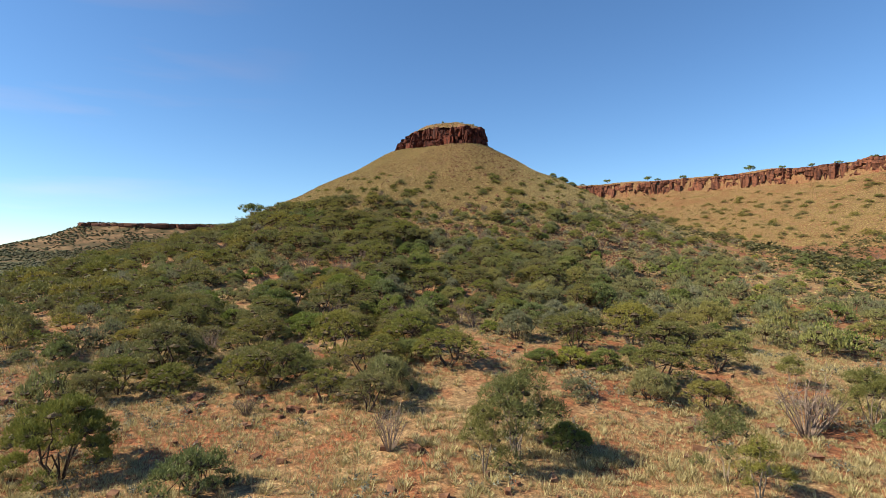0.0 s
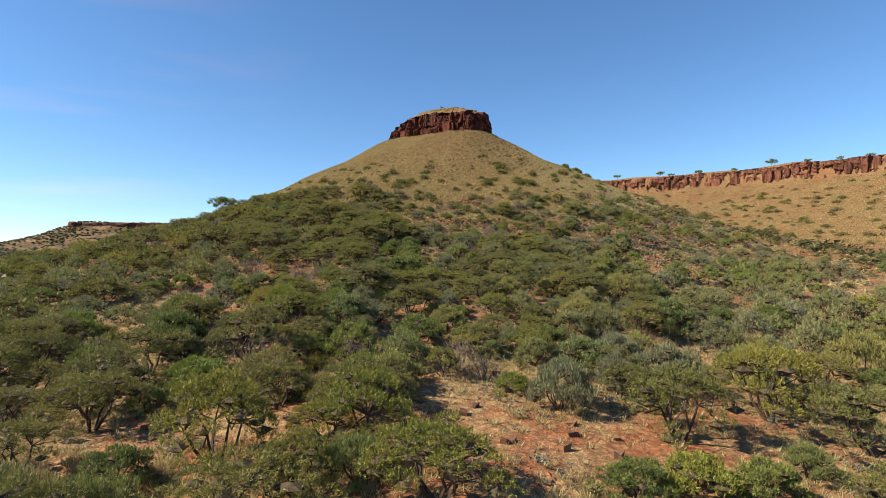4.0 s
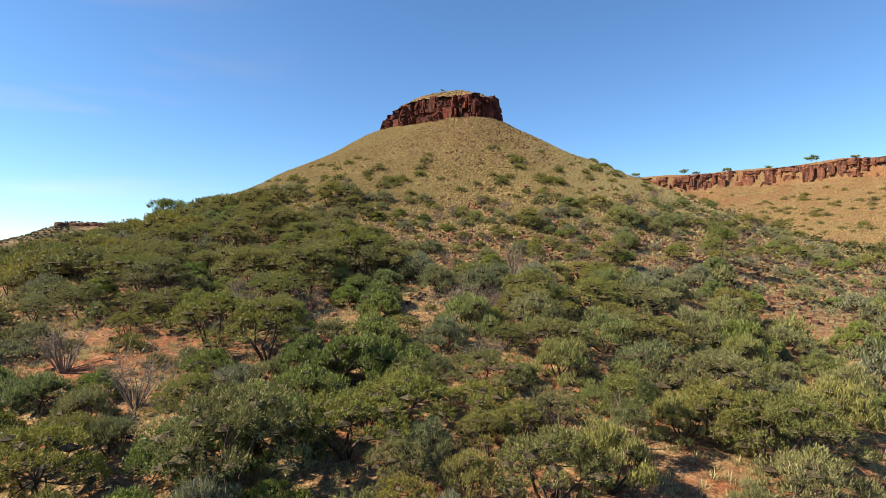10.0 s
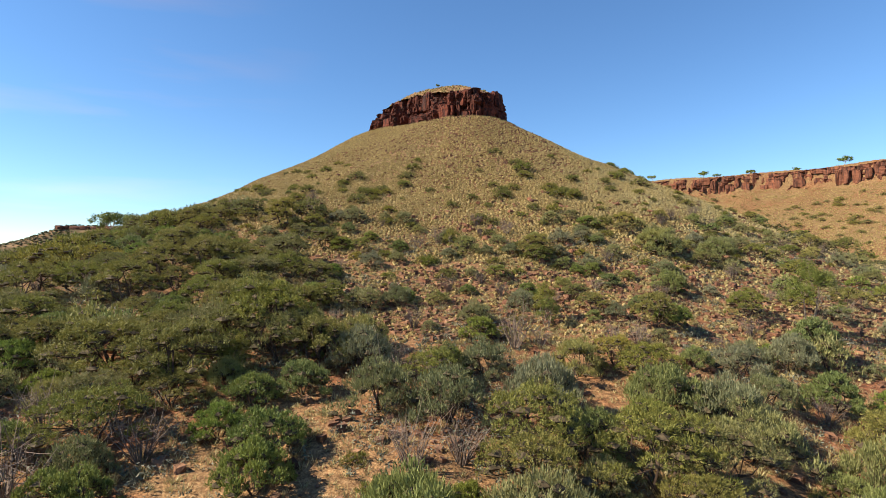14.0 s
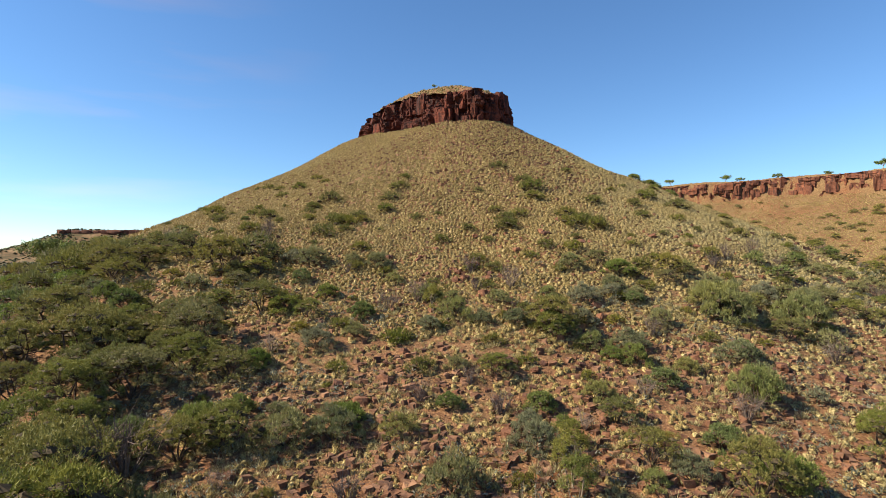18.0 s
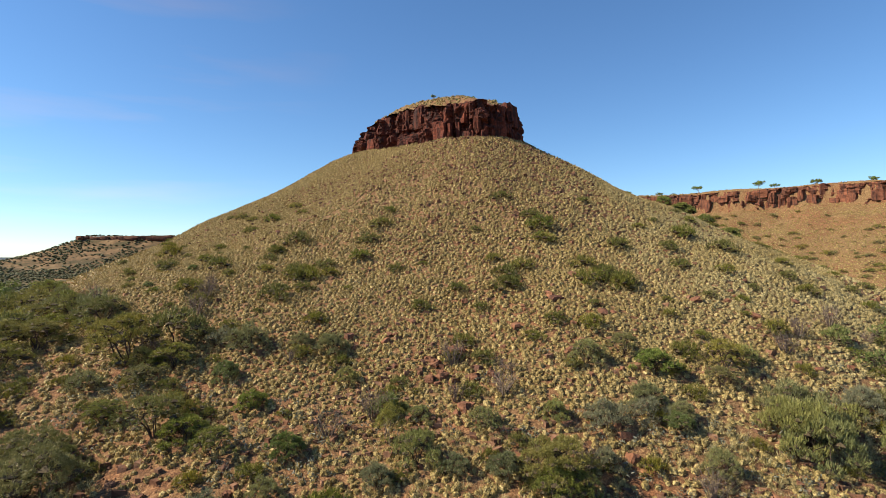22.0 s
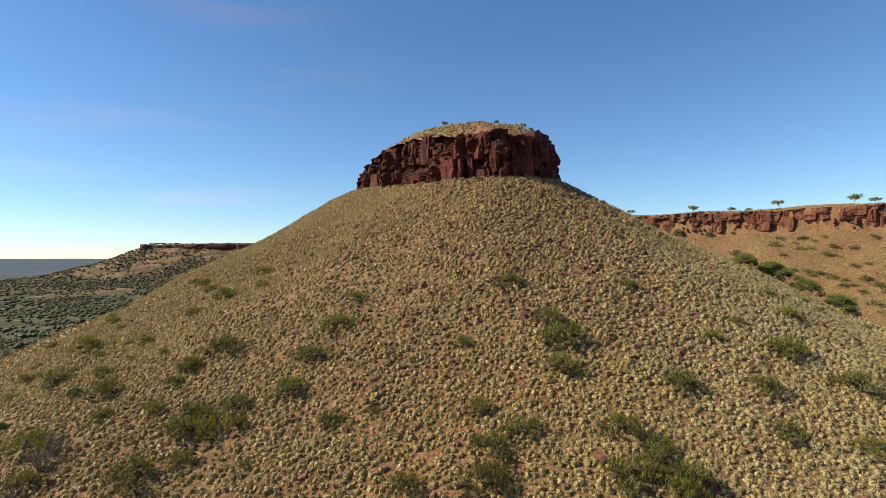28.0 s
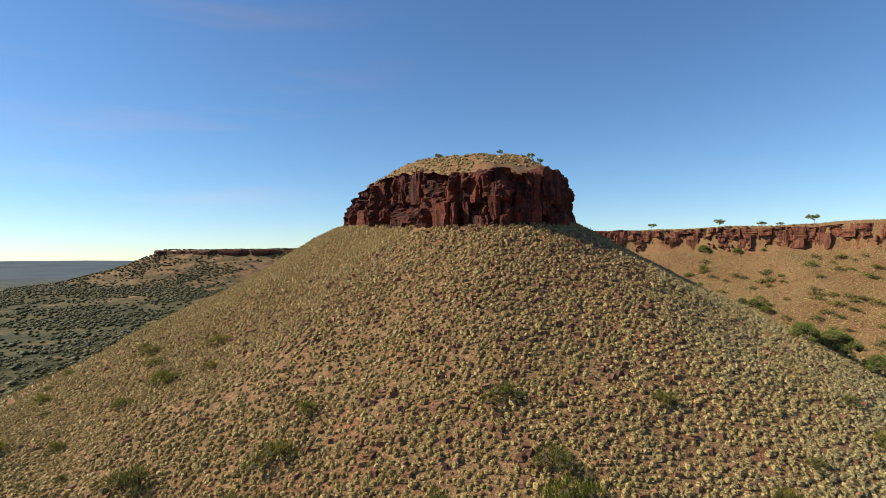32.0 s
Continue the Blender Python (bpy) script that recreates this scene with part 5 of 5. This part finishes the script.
def spin_far(x, y):
    s, sm = outside(CAP, x, y), outside(MESA, x, y)
    d = np.where((s > 0.8) & (s < 85), 0.9, 0.0)
    d = np.maximum(d, np.where((sm > 2) & (sm < 110), 0.92, 0.0))
    d = np.maximum(d, np.where((x > 46) & (x < 125) & (y < 175), 0.42, 0.0))
    d = np.maximum(d, np.where((sm < -2) & (sm > -14), 0.6, 0.0))
    return d * ((x < -50) | (x > 52) | (y > 234) | (y > 226) & (x > 12)) * (x > -110) * seen(x, y)


x, y, z, r = sown(62, -110, 245, 60, 408, 0.88, spin_far)
sets += carpet("", "", "", None, [tussock(310 + k, 6, 5, 1, 0.12) for k in range(4)], x, y, z, r, 0.5, 1.2, (0.55, 0.95))
# on the cap's top
n = 2000
r = np.random.default_rng(63)
a, q = r.uniform(0, 6.28, n), np.sqrt(r.random(n))
tx, ty = 1 + np.cos(a) * q * 15, 226 + np.sin(a) * q * 19
ok = outside(CAP, tx, ty) < -1.0
tx, ty = tx[ok], ty[ok]


def cap_top(x, y):
    """Height of the cap's domed top."""
    out = []
    from_ = bpy.data.objects["top"]
    for px, py in zip(x, y):
        hit, loc, nor, _ = from_.ray_cast((px, py, 90), (0, 0, -1))
        out.append(loc.z if hit else 62.0)
    return np.array(out)


sets += carpet("", "", "", None, [tussock(320 + k, 16) for k in range(3)], tx, ty, cap_top(tx, ty), r, 0.35, 0.8, (0.6, 1.0))
spin = new("spinifex_tussocks", mesh_from("spinifex", *join_sets(sets), M_SPIN))
tagged(spin, "straw-coloured spiky spinifex tussocks all over the hillside", "grass", kind="stuff")


# dry grass and litter of the lower ground
def grass_keep(x, y):
    d = np.where(y < 36, 1.9, np.where(y < 62, 0.9, 0.5)) * np.clip(0.75 + 1.3 * fbm(x / 7, y / 7, 511, 2), 0.05, 1)
    return d * seen(x, y) * np.where(cleared(x, y) < 1, 0.6, 1.0) * (outside(CAP, x, y) > 88)


def straw(seed, blades, girth=0.32, wide=0.02):
    r = np.random.default_rng(seed)
    a = r.uniform(0, 6.28, blades)
    d = np.stack([np.cos(a) * 0.4, np.sin(a) * 0.4, r.uniform(0.5, 1.0, blades)], 1) * r.uniform(0.45, 0.75, (blades, 1))
    face = a + r.normal(size=blades) * 0.7
    side = np.stack([-np.sin(face), np.cos(face), a * 0], 1) * wide
    root = np.stack([np.cos(a), np.sin(a), a * 0], 1) * r.uniform(0, girth, (blades, 1))
    return np.stack([root + side, root - side, root + d], 1).reshape(-1, 3), np.arange(blades * 3).reshape(-1, 3)


x, y, z, r = sown(64, -46, 46, 14, 122, 0.41, grass_keep)
sets = carpet("", "", "", None, [straw(330 + k, 22, 0.32, 0.025) for k in range(5)], x, y, z, r, 0.35, 0.8, (0.55, 1.1))


def hummock_keep(x, y):
    d = np.where(y < 40, 1.0, np.where((outside(CAP, x, y) < 100) & (y > 105), 0.75, 0.5)) * np.clip(0.7 + 1.9 * fbm(x / 5, y / 5, 515, 2), 0.0, 1) * np.where((x > 6) & (y < 40), 0.75, 1.0)
    return d * seen(x, y) * np.where(cleared(x, y) < 1, 0.28, 1.0) * (outside(CAP, x, y) > 64)


x, y, z, r = sown(69, -46, 46, 14, 150, 0.76, hummock_keep)
sets += carpet("", "", "", None, [straw(390 + k, 56, 0.46, 0.026) for k in range(5)], x, y, z, r, 0.45, 1.0, (0.55, 0.9))
grass = new("dry_grass", mesh_from("dry_grass", *join_sets(sets), M_STRAW))
tagged(grass, "pale dry grass tufts between the shrubs on red earth", "grass", kind="stuff")


# silvery herbs between the shrubs and stones
def herb(seed):
    r = np.random.default_rng(seed)
    c = r.normal(size=(4, 3)) * np.array([0.22, 0.22, 0.07]) + np.array([0, 0, 0.25])
    return leaves(r, c, np.full(4, 0.22), 8, 0.18, 0.08, 0.6)


def herb_keep(x, y):
    s = outside(CAP, x, y)
    return np.where(s > 62, np.where(s < 110, 0.8, 0.45), 0.02) * np.clip(0.5 + 1.2 * fbm(x / 6, y / 6, 521, 2), 0, 1) * seen(x, y) * np.where(cleared(x, y) < 1, 0.15, 1.0)


x, y, z, r = sown(65, -60, 70, 16, 165, 0.92, herb_keep)
sets = carpet("", "", "", None, [herb(340 + k) for k in range(3)], x, y, z, r, 0.6, 1.5, (0.7, 1.1))
herbs = new("silver_herbs", mesh_from("silver_herbs", *join_sets(sets), M_SALT))
tagged(herbs, "low silvery-grey herbs between shrubs and stones", "herb", kind="stuff")


# loose stones
def stone_keep(x, y):
    s = outside(CAP, x, y)
    shoulder = np.exp(-((s - 84) / 20) ** 2) * np.clip((x + 22) / 20, 0.12, 1) * 0.95
    scree = 0.60 * np.exp(-(s / 34) ** 2) * np.clip(0.55 + 0.9 * vnoise(x / 6, y / 14, 531), 0.06, 1)
    low = np.where((cleared(x, y) < 1.3) & (y < 110), 0.04, 0.02)
    return np.maximum(np.maximum(shoulder * np.clip(0.6 + 1.6 * fbm(x / 6, y / 5, 532, 2), 0.10, 1), scree), low) * seen(x, y) * (s > 0)


x, y, z, r = sown(66, -40, 56, 20, 207, 0.36, stone_keep)
sets = []
pick = r.integers(0, 6, len(x))
size = 0.13 + 0.40 * r.random(len(x)) ** 2.6
for k in range(6):
    for big in (True, False):
        w = (pick == k) & ((size > 0.3) == big)
        n = int(w.sum())
        tv, tf = shard(350 + k) if big else (OCTA[0] * np.random.default_rng(370 + k).uniform(0.7, 1.3, (6, 1)) * np.array([1.2, 0.9, 0.8]), OCTA[1])
        sets.append(scatter(tv, tf, np.stack([x[w], y[w], z[w] + 0.04], 1), r.uniform(0, 6.28, n), size[w], r.uniform(0.7, 1.3, n)))
stones = new("loose_stones", mesh_from("loose_stones", *join_sets(sets), M_STONE))
tagged(stones, "loose angular red stones strewn over the slopes", "stones", kind="stuff")

# scrub of the plain and the distance
def clump(seed, n, size):
    r = np.random.default_rng(seed)
    c = r.normal(size=(4, 3)) * np.array([0.30, 0.30, 0.05]) + np.array([0, 0, 0.45])
    return crown_set(r, c, np.full(4, 0.30), n // 4, (size, size * 0.5), 0.5)


def plain_keep(x, y):
    s = outside(CAP, x, y)
    d = 0.95 * np.clip(0.85 + 1.3 * fbm(x / 45, y / 45, 541, 3), 0, 1)
    return d * (s > 75) * (np.hypot(x, y) < 950) * ((x < -62) | (x > 75) & (y > 60)) * (outside(MESA, x, y) > 95) * (np.abs(x) < 0.95 * y + 30) * (y > 25)


x, y, z, r = sown(67, -260, 200, 25, 420, 4.6, plain_keep)
ok = r.random(len(x)) < np.clip(330 / np.hypot(x, y), 0.35, 1)
x, y, z = x[ok], y[ok], z[ok]
sets = carpet("", "", "", None, [clump(360 + k, 12, 0.36) for k in range(4)], x, y, z, r, 2.4, 5.0, (0.5, 0.75))


def blob(seed):
    r = np.random.default_rng(seed)
    return join_sets([(OCTA[0] * r.uniform(0.6, 1.3, (6, 1)) * np.array([1, 1, 0.75]) + np.array([r.uniform(-0.3, 0.3), r.uniform(-0.3, 0.3), 0.25]), OCTA[1]) for _ in range(2)])


def far_keep(x, y):
    return np.clip(0.85 + 1.5 * fbm(x / 55, y / 55, 551, 3), 0.12, 0.97) * (x < -115) * (outside(CAP, x, y) > 120) * (x > -0.95 * y - 20)


x, y, z, r = sown(68, -760, -110, 240, 960, 4.1, far_keep)
sets += carpet("", "", "", None, [blob(380 + k) for k in range(5)], x, y, z, r, 2.0, 4.8, (0.6, 0.9))


def mesa_keep(x, y):
    sm = outside(MESA, x, y)
    return 0.10 * (sm > 8) * np.clip(0.35 + sm / 60 + 1.2 * fbm(x / 15, y / 15, 561, 2), 0, 2.5) * (sm < 120) * (outside(CAP, x, y) > 62)


x, y, z, r = sown(70, 60, 330, 150, 395, 3.0, mesa_keep)
sets += carpet("", "", "", None, [clump(384 + k, 24, 0.20) for k in range(3)], x, y, z, r, 1.1, 2.3, (0.55, 0.8))
sx, sy = np.array([p[0] for p in SCRUB] or [0.0]), np.array([p[1] for p in SCRUB] or [0.0])
sets += carpet("", "", "", None, [clump(364 + k, 24, 0.22) for k in range(4)], sx, sy, ground_z(sx, sy), r, 2.4, 4.0, (0.5, 0.7))
scrub = new("distant_scrub", mesh_from("distant_scrub", *join_sets(sets), M_PLAIN, True))
tagged(scrub, "olive scrub spreading over the plain round the hills", "scrub", kind="stuff")

# trees on the mesa's rim and on the cap
for k, (x, y, size) in enumerate([(60, 402, 0.55), (88, 398, 0.7), (104, 394, 0.5), (120, 384, 0.75), (146, 376, 0.8), (152, 374, 0.6), (166, 366, 0.75), (182, 352, 0.6), (195, 335, 0.9),
                                  (205, 318, 0.6), (214, 306, 0.55), (222, 296, 0.6), (232, 284, 0.7), (240, 278, 0.55), (112, 396, 0.4), (32, 416, 0.5)]):
    plant("gum", x, y, size * 1.5, 60 * k, k, 0.85)
for k, (x, y, size) in enumerate([(12.5, 222, 0.26), (14, 221, 0.22), (8, 221, 0.2), (0, 214, 0.25)]):
    ob = plant("gum", x, y, size, 80 * k, k, 1.2)
    ob.location.z = float(cap_top([x], [y])[0]) - 0.05
